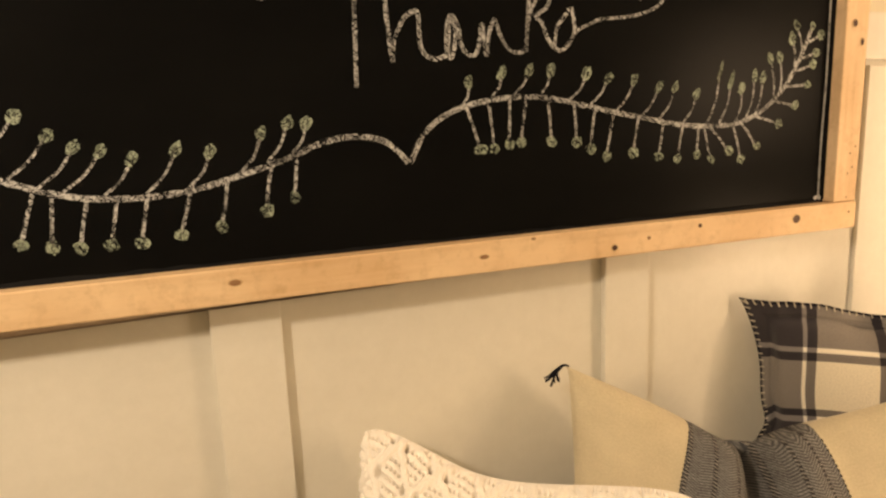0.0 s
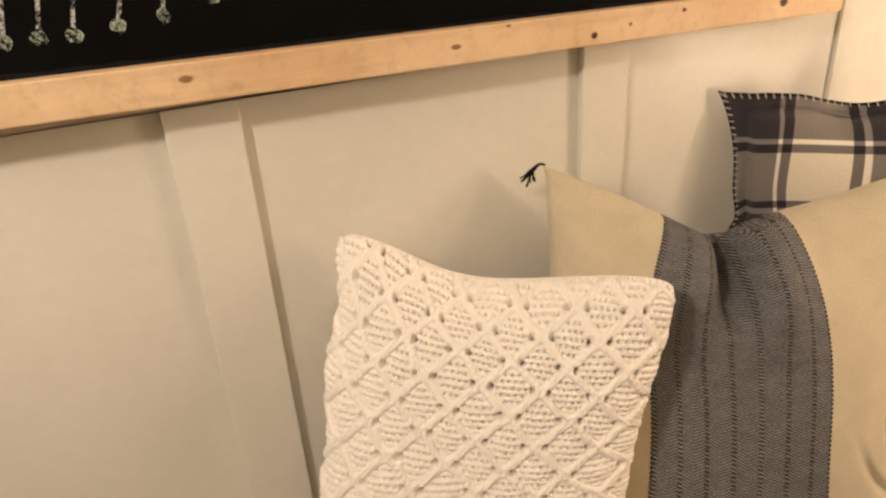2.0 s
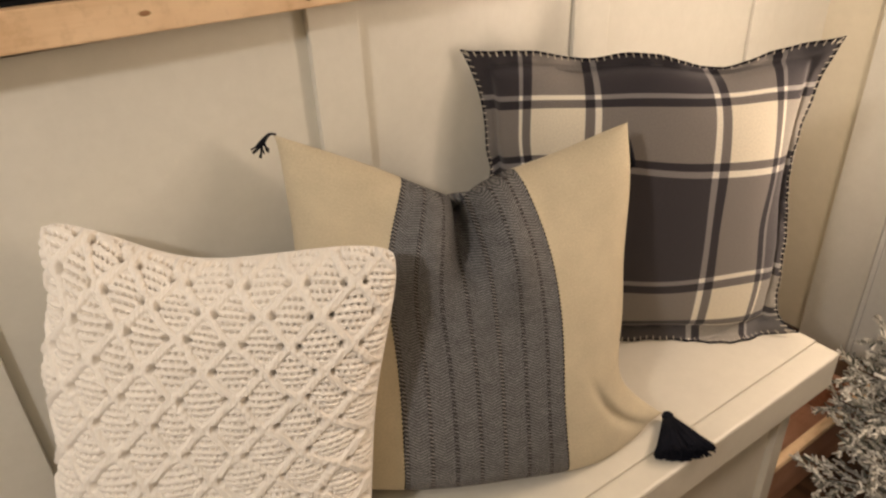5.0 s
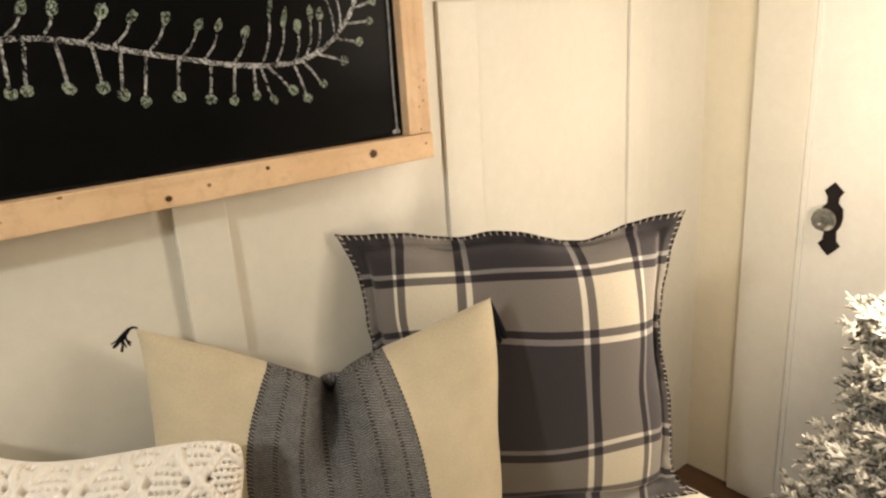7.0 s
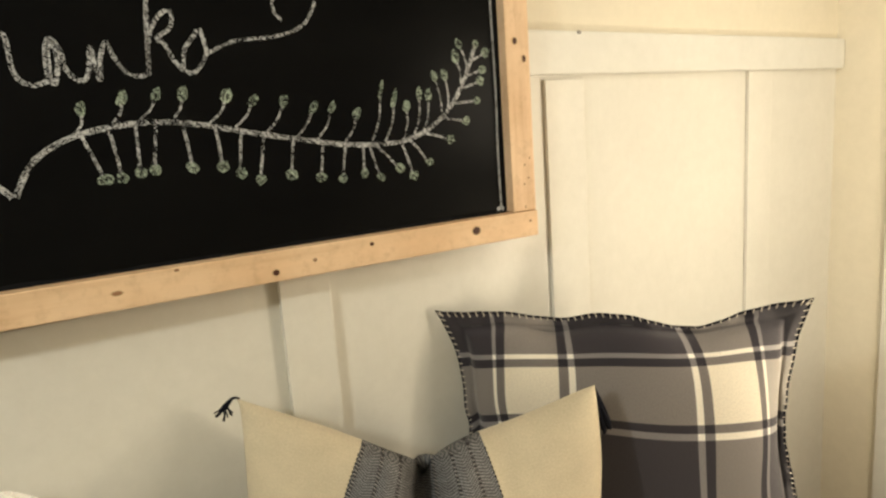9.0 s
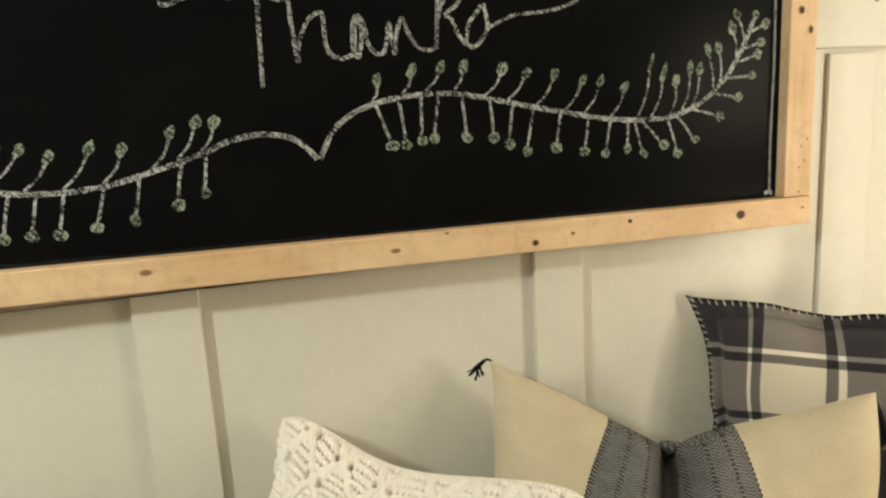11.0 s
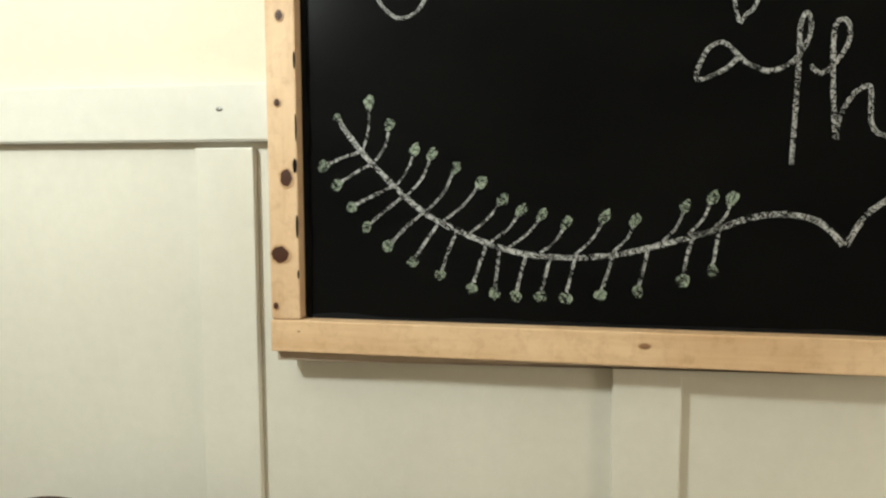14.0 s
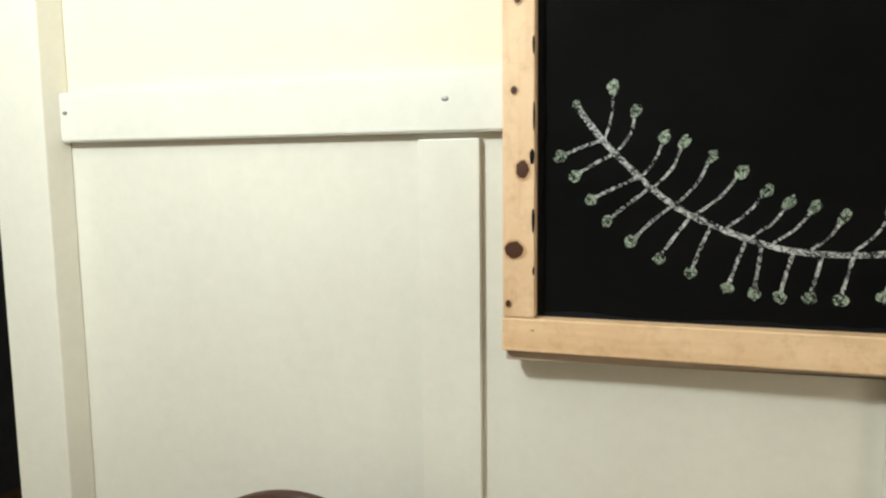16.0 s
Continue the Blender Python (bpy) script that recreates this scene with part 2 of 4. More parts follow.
def rail(name, x0, x1, zb0, zb1, zt0, zt1):
    bm = boxed(x0, x1, -0.021, -0.0005, 0, 1)
    for w in bm.verts:
        s = (w.co.x - x0) / (x1 - x0)
        w.co.z = zb0 + (zb1 - zb0) * s if w.co.z < 0.5 else zt0 + (zt1 - zt0) * s
    bmesh.ops.bevel(bm, geom=list(bm.edges), offset=0.0025, segments=2, affect="EDGES")
    r = tagged(finish(bm, name, RAILP), "white painted horizontal rail capping the battens", "trim", kind="structure")
    return r


rail_left = rail("chair_rail_left", -0.791, 0.70, 1.4595, 1.452, 1.5415, 1.537)
rail_right = rail("chair_rail_right", 0.702, XR, 1.4515, 1.4255, 1.5355, 1.4965)


def ball(bm, place, r, flat=(1, 1, 1), seg=10):
    made = bmesh.ops.create_uvsphere(bm, u_segments=seg, v_segments=max(5, seg // 2 + 1), radius=r)["verts"]
    for w in made:
        w.co = Vector((w.co.x * flat[0], w.co.y * flat[1], w.co.z * flat[2])) + Vector(place)
    return bm


for x, z, host in ((-0.101, 1.502, rail_left), (-0.778, 1.508, rail_left), (1.66, 1.512, rail_right)):
    part("nail", ball(bmesh.new(), (x, -0.0213, z), 0.0042, (1.3, 0.25, 0.8)), NAIL, host, "dull steel nail head")

# casing of the left doorway
board("door_casing_left", -0.905, -0.789, -0.055, -0.0005, 0, 2.06, TRIM, "glossy white door casing board", 0.003)
board("door_jamb_left", -0.925, -0.9055, -0.02, 0.12, 0, 2.055, TRIM, "white painted door jamb", 0.002)
# casing and door on the right
board("door_casing_right", XR - 0.022, XR - 0.0005, -0.287, -0.147, 0, 2.10, TRIM, "white painted door casing board", 0.003)
board("door_casing_far", XR - 0.022, XR - 0.0005, DOOR_Y0 - 0.14, DOOR_Y0, 0, 2.10, TRIM, "white painted door casing board", 0.003)
board("door_casing_head", XR - 0.022, XR - 0.0005, DOOR_Y0, DOOR_Y1 - 0.0005, DOOR_H, 2.10, TRIM, "white painted door head casing", 0.003)

door = thing("door_1", (XR, -0.30, 0), "closed white painted wooden door with glass knob", "door", kind="structure")
DO = (XR, -0.30, 0)
part("door_slab", boxed(XR - 0.008, XR + 0.035, DOOR_Y0 + 0.003, DOOR_Y1 - 0.0015, 0.006, DOOR_H - 0.004, 0.002, DO), DOORP, door)
part("door_stop_bead", boxed(XR - 0.0165, XR - 0.0082, DOOR_Y1 - 0.013, DOOR_Y1 - 0.0005, 0.006, DOOR_H - 0.01, 0.002, DO), DOORP, door)
# back plate with pointed ends
KY, KZ = -0.362, 0.885
bm = bmesh.new()
half = [(0.0, 0.088), (0.014, 0.074), (0.022, 0.066), (0.013, 0.050), (0.013, 0.036), (0.024, 0.024), (0.026, 0.0), (0.022, -0.020), (0.014, -0.034), (0.016, -0.058), (0.026, -0.070), (0.014, -0.084), (0.0, -0.098)]
ring = half + [(-a, c) for a, c in half[-2:0:-1]]
vs = [bm.verts.new((XR - 0.0084 - DO[0], KY + a - DO[1], KZ + c)) for a, c in ring]
f = bm.faces.new(vs)
up = bmesh.ops.extrude_face_region(bm, geom=[f])["geom"]
for w in up:
    if isinstance(w, bmesh.types.BMVert):
        w.co.x -= 0.004
plate = part("escutcheon", bm, IRON, door, "black iron pointed back plate")
GLASS, nt, b = material("knob_glass", 0.02, 0.6)
b.inputs["Base Color"].default_value = (0.86, 0.86, 0.78, 1)
b.inputs["Transmission Weight"].default_value = 0.92
b.inputs["IOR"].default_value = 1.5
bm = bmesh.new()
prof = [(0.0, 0.010), (0.020, 0.011), (0.026, 0.013), (0.034, 0.024), (0.044, 0.029), (0.054, 0.025), (0.060, 0.014), (0.061, 0.0)]
rings = []
for dx, r in prof:
    rings.append([bm.verts.new((XR - 0.012 - dx - DO[0], KY + r * math.cos(t) - DO[1], KZ + 0.004 + r * math.sin(t))) for t in [2 * math.pi * k / 12 for k in range(12)]])
for r0, r1 in zip(rings, rings[1:]):
    for k in range(12):
        bm.faces.new((r0[k], r0[(k + 1) % 12], r1[(k + 1) % 12], r1[k]))
bmesh.ops.remove_doubles(bm, verts=bm.verts, dist=0.0004)
part("knob", bm, GLASS, door, "faceted clear glass knob")

# ---- chalkboard ----
FX0, FX1, FZ0, FZ1, FY = -0.012, 1.517, 1.158, 2.10, -0.060
chalkboard = thing("chalkboard", (0.75, -0.03, 1.16), "large black chalkboard in a raw pine frame on the wall", "chalkboard")
CO = (0.75, -0.03, 1.16)
part("panel", boxed(0.02, 1.49, -0.0355, -0.0235, 1.185, FZ1 - 0.02, 0, CO), BOARD, chalkboard, "matte black chalkboard panel")
low = part("bottom_rail", boxed(FX0, FX1, FY, -0.0225, FZ0, 1.2035, 0.0025, CO), PINE_X, chalkboard, "raw pine rail with knots")
part("top_rail", boxed(FX0, FX1, FY, -0.0225, FZ1 - 0.046, FZ1, 0.0025, CO), PINE_X, chalkboard, "raw pine rail")
left = part("left_stile", boxed(FX0 + 0.001, 0.032, FY + 0.001, -0.0225, 1.2045, FZ1 - 0.047, 0.0025, CO), PINE_Z, chalkboard, "raw pine stile with knots")
right = part("right_stile", boxed(1.466, FX1 - 0.002, FY + 0.001, -0.0225, 1.2045, FZ1 - 0.047, 0.0025, CO), PINE_Z, chalkboard, "raw pine stile with knots")


bm = boxed(FX0 + 0.002, 0.80, -0.044, -0.0226, 1.141, 1.1575, 0.003, CO)
for w in bm.verts:
    if w.co.z + CO[2] < 1.1515:
        w.co.z += 0.014 * (w.co.x + CO[0] - FX0) / 0.8
part("backing_strip", bm, DUSTY, chalkboard, "rough pine backing strip behind the rail")


def disc(bm, x, y, z, rx, rz, seed=0, sides=22, dome=0.0004):
    rnd = random.Random(seed)
    mid = bm.verts.new((x, y - dome, z))
    ring = [bm.verts.new((x + rx * (1 + rnd.uniform(-0.10, 0.10)) * math.cos(t), y, z + rz * (1 + rnd.uniform(-0.10, 0.10)) * math.sin(t))) for t in [2 * math.pi * k / sides for k in range(sides)]]
    for k in range(sides):
        bm.faces.new((mid, ring[k], ring[(k + 1) % sides]))
    return bm


def knot(x, z, rx, rz, host, ringed=True, dark=True):
    s = int(x * 1000 + z * 77)
    o = Vector(CO)
    if ringed:
        part("knot_ring", disc(bmesh.new(), x - o.x, FY - 0.0002 - o.y, z - o.z, rx * 1.3, rz * 1.22, s), KNOT_RING, host)
    part("knot", disc(bmesh.new(), x - o.x, FY - 0.0006 - o.y, z - o.z, rx, rz, s + 1), KNOT if ringed and dark else KNOT_BROWN, host)


for x, z, r in ((1.386, 1.184, 0.0065), (1.039, 1.172, 0.0042), (1.193, 1.191, 0.0030), (1.099, 1.181, 0.0028), (0.829, 1.181, 0.0040), (0.497, 1.185, 0.0048), (0.905, 1.199, 0.0024), (1.500, 1.186, 0.0024), (0.03, 1.188, 0.0015)):
    knot(x, z, r * (1.1 if x > 1.0 else 1.5), r * (1.0 if x > 1.0 else 0.75), low, r > 0.0029, x > 1.0)
for x, z, rx, rz in ((0.005, 1.504, 0.0042, 0.0050), (0.016, 1.402, 0.0085, 0.0120), (0.005, 1.296, 0.0120, 0.0115), (-0.003, 1.223, 0.0036, 0.0048), (0.010, 1.62, 0.005, 0.007)):
    knot(x, z, rx, rz, left)
for x, z, rx, rz in ((1.484, 1.493, 0.0042, 0.0055), (1.502, 1.464, 0.0034, 0.0055), (1.493, 1.285, 0.0018, 0.002), (1.500, 1.262, 0.0020, 0.002), (1.491, 1.252, 0.0016, 0.002), (1.504, 1.296, 0.0016, 0.0022), (1.491, 1.212, 0.0018, 0.002)):
    knot(x, z, rx, rz, right, rx > 0.003)


def ragged(x0, x1, z0, z1, along, rough, seed, y0):
    """A brushed strip of paint with an uneven inner edge, a little proud of the panel."""
    bm, rnd, n = bmesh.new(), random.Random(seed), 60
    row = []
    for k in range(n + 1):
        s = k / n
        wob = rough * (noise.noise((s * 14, seed, 0)) + 0.5 * noise.noise((s * 47, seed, 3)))
        if along == "x":
            a, c = (x0 + (x1 - x0) * s, z0), (x0 + (x1 - x0) * s, z1 + wob)
        else:
            a, c = (x0, z0 + (z1 - z0) * s), (x1 + wob, z0 + (z1 - z0) * s)
        row.append([bm.verts.new((p[0] - CO[0], y - CO[1], p[1] - CO[2])) for p, y in ((a, y0 - 0.003), (c, y0 - 0.0004))])
    for p, q in zip(row, row[1:]):
        bm.faces.new((p[0], q[0], q[1], p[1]))
    return bm


part("paint_edge", ragged(0.033, 1.465, 1.2025, 1.2085, "x", 0.006, 1, -0.0360), EDGE_PAINT, chalkboard, "brushed glossy black paint edge")
part("paint_edge", ragged(0.0315, 0.040, 1.208, 2.05, "z", 0.006, 2, -0.0360), EDGE_PAINT, chalkboard, "brushed glossy black paint edge")
part("paint_edge", ragged(1.4665, 1.459, 1.208, 2.05, "z", 0.003, 3, -0.0360), EDGE_PAINT, chalkboard, "brushed glossy black paint edge")


for k, (x, z, rx, rz) in enumerate(((0.0308, 1.268, 0.0022, 0.006), (0.0303, 1.335, 0.0028, 0.016), (0.0285, 1.418, 0.0042, 0.010), (0.0312, 1.470, 0.0019, 0.019), (0.0305, 1.560, 0.0024, 0.012))):
    part("paint_smear", disc(bmesh.new(), x - CO[0], FY + 0.0004 - CO[1], z - CO[2], rx * 0.75, rz, 60 + k, 16), EDGE_PAINT, left, "black paint smear on the inner edge")

# chalk lines: flat ribbons on the panel
CY = -0.0363


def ribbon(bm, points, width, steps=6, seed=0, y=CY, o=CO):
    ps = curve_through([(p[0], 0, p[1]) for p in points], steps)
    rows = []
    for k, p in enumerate(ps):
        d = (ps[min(k + 1, len(ps) - 1)] - ps[max(k - 1, 0)])
        d = d.normalized() if d.length > 1e-7 else Vector((1, 0, 0))
        s = Vector((-d.z, 0, d.x)) * width * 0.5 * (1 + 0.35 * noise.noise((k * 0.7, seed, 5.0)))
        rows.append([bm.verts.new((q.x - o[0], y - o[1], q.z - o[2])) for q in (p - s, p + s)])
    for p, q in zip(rows, rows[1:]):
        bm.faces.new((p[0], q[0], q[1], p[1]))
    return bm


lettering = thing("chalk_lettering", CO, "white handwritten chalk word Thanks on the black board", "chalk lettering")
LETTERS = [
    ("letter_t", [(0.6061, 1.5509), (0.5859, 1.5327), (0.5576, 1.5226), (0.5556, 1.5347), (0.5677, 1.56), (0.5849, 1.567), (0.599, 1.5559), (0.6132, 1.5418), (0.6374, 1.5307), (0.6586, 1.5357), (0.6728, 1.5478), (0.6839, 1.5681), (0.6859, 1.5893), (0.6799, 1.5984), (0.6738, 1.5832), (0.6738, 1.5448), (0.6718, 1.4741), (0.6698, 1.4155)]),
    ("letter_h", [(0.6869, 1.5357), (0.6991, 1.5256), (0.7122, 1.5347), (0.7264, 1.5559), (0.7304, 1.5761), (0.7233, 1.5893), (0.7132, 1.5812), (0.7122, 1.5428), (0.7152, 1.4872), (0.7193, 1.4458), (0.7223, 1.4721), (0.7375, 1.5004), (0.7536, 1.5094), (0.7567, 1.4963), (0.7577, 1.468), (0.7648, 1.4539), (0.7789, 1.4488), (0.7941, 1.4549)]),
    ("letter_a", [(0.7829, 1.4498), (0.7951, 1.4569), (0.7981, 1.4902), (0.8032, 1.5054), (0.7961, 1.4943), (0.7941, 1.4609), (0.8011, 1.4508), (0.8072, 1.4791), (0.8052, 1.5024), (0.8122, 1.4862), (0.8143, 1.468), (0.8234, 1.4549), (0.8345, 1.4539), (0.8405, 1.467)]),
    ("letter_n", [(0.8405, 1.467), (0.8456, 1.4943), (0.8476, 1.471), (0.8517, 1.4519), (0.8547, 1.4781), (0.8638, 1.4993), (0.8709, 1.4812), (0.883, 1.462), (0.8981, 1.4559), (0.9123, 1.4599)]),
    ("letter_k", [(0.9224, 1.5761), (0.9153, 1.5216), (0.9103, 1.4589), (0.9133, 1.4933), (0.9214, 1.5175), (0.9335, 1.5337), (0.9456, 1.5388), (0.9477, 1.5286), (0.9416, 1.5145), (0.9254, 1.5034), (0.9345, 1.4963), (0.9416, 1.4781), (0.9527, 1.463), (0.9648, 1.4569)]),
    ("letter_s", [(0.9537, 1.465), (0.9588, 1.4892), (0.9699, 1.5034), (0.98, 1.5145), (0.984, 1.5034), (0.9861, 1.4832), (0.979, 1.47), (0.9658, 1.4569)]),
    ("flourish", [(0.9861, 1.4832), (1.0113, 1.4943), (1.0305, 1.5004), (1.0689, 1.5034), (1.1012, 1.5094), (1.1275, 1.5216), (1.1447, 1.5458), (1.1477, 1.561), (1.1437, 1.5812), (1.1204, 1.5873), (1.0952, 1.5681), (1.0851, 1.5519), (1.0871, 1.5367), (1.0962, 1.5276)]),
    ("g_bowl", [(0.1362, 1.654), (0.1433, 1.6388), (0.1534, 1.6257), (0.1726, 1.6145), (0.1948, 1.6216), (0.207, 1.6388), (0.211, 1.654)]),
    ("v_foot", [(0.595, 1.6317), (0.598, 1.6115), (0.6041, 1.5913), (0.6112, 1.6004), (0.6192, 1.6065), (0.6263, 1.6236)]),
]
for k, (name, pts) in enumerate(LETTERS):
    part(name, ribbon(bmesh.new(), pts, 0.0056 if name not in ("flourish", "g_bowl", "v_foot") else 0.0048, 6, k, CY - 0.0001 * (k % 3)), CHALK, lettering)

swag = thing("chalk_garland", CO, "hand-drawn chalk garland with green-tipped sprigs on the black board", "chalk drawing")
STEM_LEFT = [(0.0827, 1.4822), (0.115, 1.4397), (0.1564, 1.3963), (0.208, 1.3518), (0.2676, 1.3225), (0.3262, 1.3023), (0.3878, 1.2952), (0.4565, 1.2993), (0.5192, 1.3144), (0.5778, 1.3316), (0.6202, 1.3478), (0.6586, 1.3538), (0.697, 1.3478), (0.7183, 1.3336), (0.7334, 1.3154)]
STEM_RIGHT = [(0.7365, 1.3154), (0.7597, 1.3548), (0.7961, 1.3791), (0.8456, 1.3922), (0.9093, 1.3963), (0.9658, 1.3892), (1.0325, 1.374), (1.0942, 1.3609), (1.1679, 1.3468), (1.2255, 1.3417), (1.2801, 1.3447), (1.3266, 1.3619), (1.368, 1.3953), (1.3993, 1.4428), (1.4206, 1.4902)]
part("stem", ribbon(bmesh.new(), STEM_LEFT, 0.0073, 8, 31), CHALK, swag)
part("stem", ribbon(bmesh.new(), STEM_RIGHT, 0.0073, 8, 32), CHALK, swag)


def on_stem(stem, x):
    best = min(curve_through([(p[0], 0, p[1]) for p in stem], 10), key=lambda p: abs(p.x - x))
    return best.x, best.z


def sprigs(stem, bases, dxs, dzs, bow, seed):
    """Short stalks off the stem, each with a scribbled green leaf."""
    rnd = random.Random(seed)
    for n, (bx, dx, dz) in enumerate(zip(bases, dxs, dzs)):
        x, z = on_stem(stem, bx)
        d = Vector((dx, dz)).normalized()
        rises = dz > 0.02
        x, z = x, z + (0.004 if rises else -0.002)
        tip = (x + dx + d.x * 0.001, z + dz)
        midp = (x + dx * 0.5 + (0.004 * bow + rnd.uniform(-0.001, 0.001)), z + dz * 0.45)
        stalk = part("sprig", ribbon(bmesh.new(), [(x, z), midp, tip], 0.0034 if rises else 0.0042, 5, n + seed, CY - 0.00015), CHALK, swag)
        bm = bmesh.new()
        slim = rises and abs(dx) > 0.019 and dz > 0.06 and bx > 1.0
        ra, rb = rnd.uniform(0.0085, 0.0112), rnd.uniform(0.0052, 0.0072)
        if slim:
            ra, rb = 0.016, 0.0030
        elif not rises:
            ra, rb = rnd.uniform(0.0066, 0.0082), rnd.uniform(0.0066, 0.0092)
        cx, cz = tip[0] + d.x * 0.003, tip[1] + d.y * 0.003
        loops = []
        for k in range(22):
            t, r = 2 * math.pi * k / 7.3 + rnd.uniform(-0.3, 0.3), 1 - 0.036 * k
            a, c = ra * r * math.cos(t), rb * r * math.sin(t)
            loops.append((cx + d.x * a - d.y * c + rnd.uniform(-1, 1) * 0.0012, cz + d.y * a + d.x * c + rnd.uniform(-1, 1) * 0.0012))
        ribbon(bm, loops, 0.0028, 2, n + seed, CY - 0.0003)
        part("leaf", bm, CHALK_GREEN, stalk, "pale green chalk leaf")


sprigs(STEM_LEFT, [0.1201, 0.1362, 0.1645, 0.1817, 0.208, 0.2332, 0.2676, 0.2949, 0.3181, 0.3616, 0.4091, 0.4565, 0.5162, 0.5475, 0.5849],
       [0.01, 0.022, 0.025, 0.033, 0.038, 0.049, 0.042, 0.038, 0.042, 0.032, 0.036, 0.026, 0.025, 0.028, 0.018],
       [0.062, 0.049, 0.045, 0.053, 0.056, 0.05, 0.043, 0.04, 0.042, 0.038, 0.048, 0.039, 0.042, 0.046, 0.033], 1, 100)
sprigs(STEM_LEFT, [0.115, 0.1322, 0.1595, 0.1736, 0.1999, 0.2272, 0.2524, 0.2888, 0.309, 0.3444, 0.3737, 0.4091, 0.4565, 0.499, 0.5546, 0.5879],
       [-0.049, -0.046, -0.056, -0.05, -0.046, -0.035, -0.021, -0.019, -0.007, -0.013, -0.011, -0.011, -0.014, -0.011, -0.01, -0.006],
       [-0.018, -0.026, -0.027, -0.04, -0.044, -0.051, -0.057, -0.057, -0.057, -0.052, -0.049, -0.049, -0.048, -0.052, -0.052, -0.049], 0, 200)
sprigs(STEM_RIGHT, [0.8163, 0.8587, 0.8931, 0.9345, 0.9759, 1.0093, 1.0548, 1.1012, 1.1326, 1.177, 1.2175, 1.2427, 1.2751, 1.2932, 1.3155, 1.3498, 1.3609, 1.3892, 1.4014],
       [0.008, 0.014, 0.022, 0.015, 0.025, 0.027, 0.027, 0.026, 0.025, 0.022, 0.021, 0.02, 0.009, 0.013, 0.011, -0.009, -0.003, -0.007, -0.012],
       [0.025, 0.029, 0.029, 0.03, 0.033, 0.033, 0.04, 0.037, 0.042, 0.038, 0.075, 0.062, 0.047, 0.061, 0.051, 0.058, 0.05, 0.042, 0.038], 1, 300)
sprigs(STEM_RIGHT, [0.8193, 0.8517, 0.883, 0.9103, 0.9426, 0.9861, 1.0174, 1.0487, 1.0922, 1.1376, 1.172, 1.2013, 1.2134, 1.2255, 1.27, 1.2852, 1.3155, 1.3468, 1.37, 1.3872, 1.3993, 1.4105],
       [0.018, 0.007, -0.002, -0.009, 0.005, 0.003, -0.007, -0.011, -0.008, -0.008, -0.008, -0.002, 0.013, 0.035, 0.016, 0.03, 0.044, 0.042, 0.042, 0.034, 0.029, 0.026],
       [-0.055, -0.061, -0.059, -0.057, -0.056, -0.051, -0.054, -0.058, -0.048, -0.047, -0.046, -0.039, -0.047, -0.037, -0.051, -0.036, -0.013, -0.007, 0.002, 0.009, 0.008, 0.012], 0, 400)

for x, z in (STEM_LEFT[0], STEM_RIGHT[-1]):
    part("leaf", ribbon(bmesh.new(), [(x - 0.005, z), (x, z + 0.007), (x + 0.005, z), (x, z - 0.005), (x - 0.004, z + 0.003), (x + 0.003, z + 0.004)], 0.0034, 4, 77, CY - 0.0003), CHALK_GREEN, swag, "pale green chalk leaf")

# worn white chalk line down the right edge of the panel
bm = bmesh.new()
ribbon(bm, [(1.4555, 1.212), (1.4545, 1.30), (1.4565, 1.42), (1.4550, 1.55), (1.456, 1.70)], 0.0042, 14, 9, CY - 0.0006)
part("chalk_streak", bm, CHALK_DENSE, chalkboard, "white chalk streak along the edge")
part("chalk_streak", ribbon(bmesh.new(), [(1.4460, 1.2105), (1.4545, 1.213), (1.4610, 1.2095)], 0.007, 6, 11, CY - 0.001), CHALK_DENSE, chalkboard, "chalk dust gathered in the corner")

# ---- bench ----
BZ, BX0, BX1, BY = 0.46, 0.565, 1.852, -0.512
BO = (1.0, -0.25, 0)
bench = thing("bench", BO, "white painted wooden storage bench along the wall", "bench")
part("seat_board", boxed(BX0, BX1, BY + 0.050, -0.0195, BZ - 0.040, BZ, 0.0012, BO), BENCHP, bench, "white painted seat board")
part("front_strip", boxed(BX0, BX1 - 0.0005, BY, BY + 0.0496, BZ - 0.084, BZ - 0.0004, 0.006, BO), BENCHP, bench, "thick rounded front edge strip")
part("end_strip", boxed(BX1 - 0.03, BX1 - 0.001, BY + 0.050, -0.022, BZ - 0.084, BZ - 0.0405, 0.003, BO), BENCHP, bench)
part("front_panel", boxed(BX0 + 0.03, BX1 - 0.106, BY + 0.045, BY + 0.063, 0.05, BZ - 0.0405, 0.0, BO), BENCHP, bench)
part("corner_post", boxed(BX1 - 0.105, BX1 - 0.068, BY + 0.030, BY + 0.09, 0.0, BZ - 0.0845, 0.002, BO), BENCHP, bench)
part("corner_post", boxed(BX0 + 0.005, BX0 + 0.0295, BY + 0.030, BY + 0.09, 0.0, BZ - 0.0845, 0.002, BO), BENCHP, bench)
part("end_panel", boxed(BX1 - 0.088, BX1 - 0.069, BY + 0.091, -0.0195, 0.0, BZ - 0.085, 0.0, BO), BENCHP, bench)
part("end_panel", boxed(BX0 + 0.008, BX0 + 0.026, BY + 0.091, -0.0195, 0.0, BZ - 0.085, 0.0, BO), BENCHP, bench)


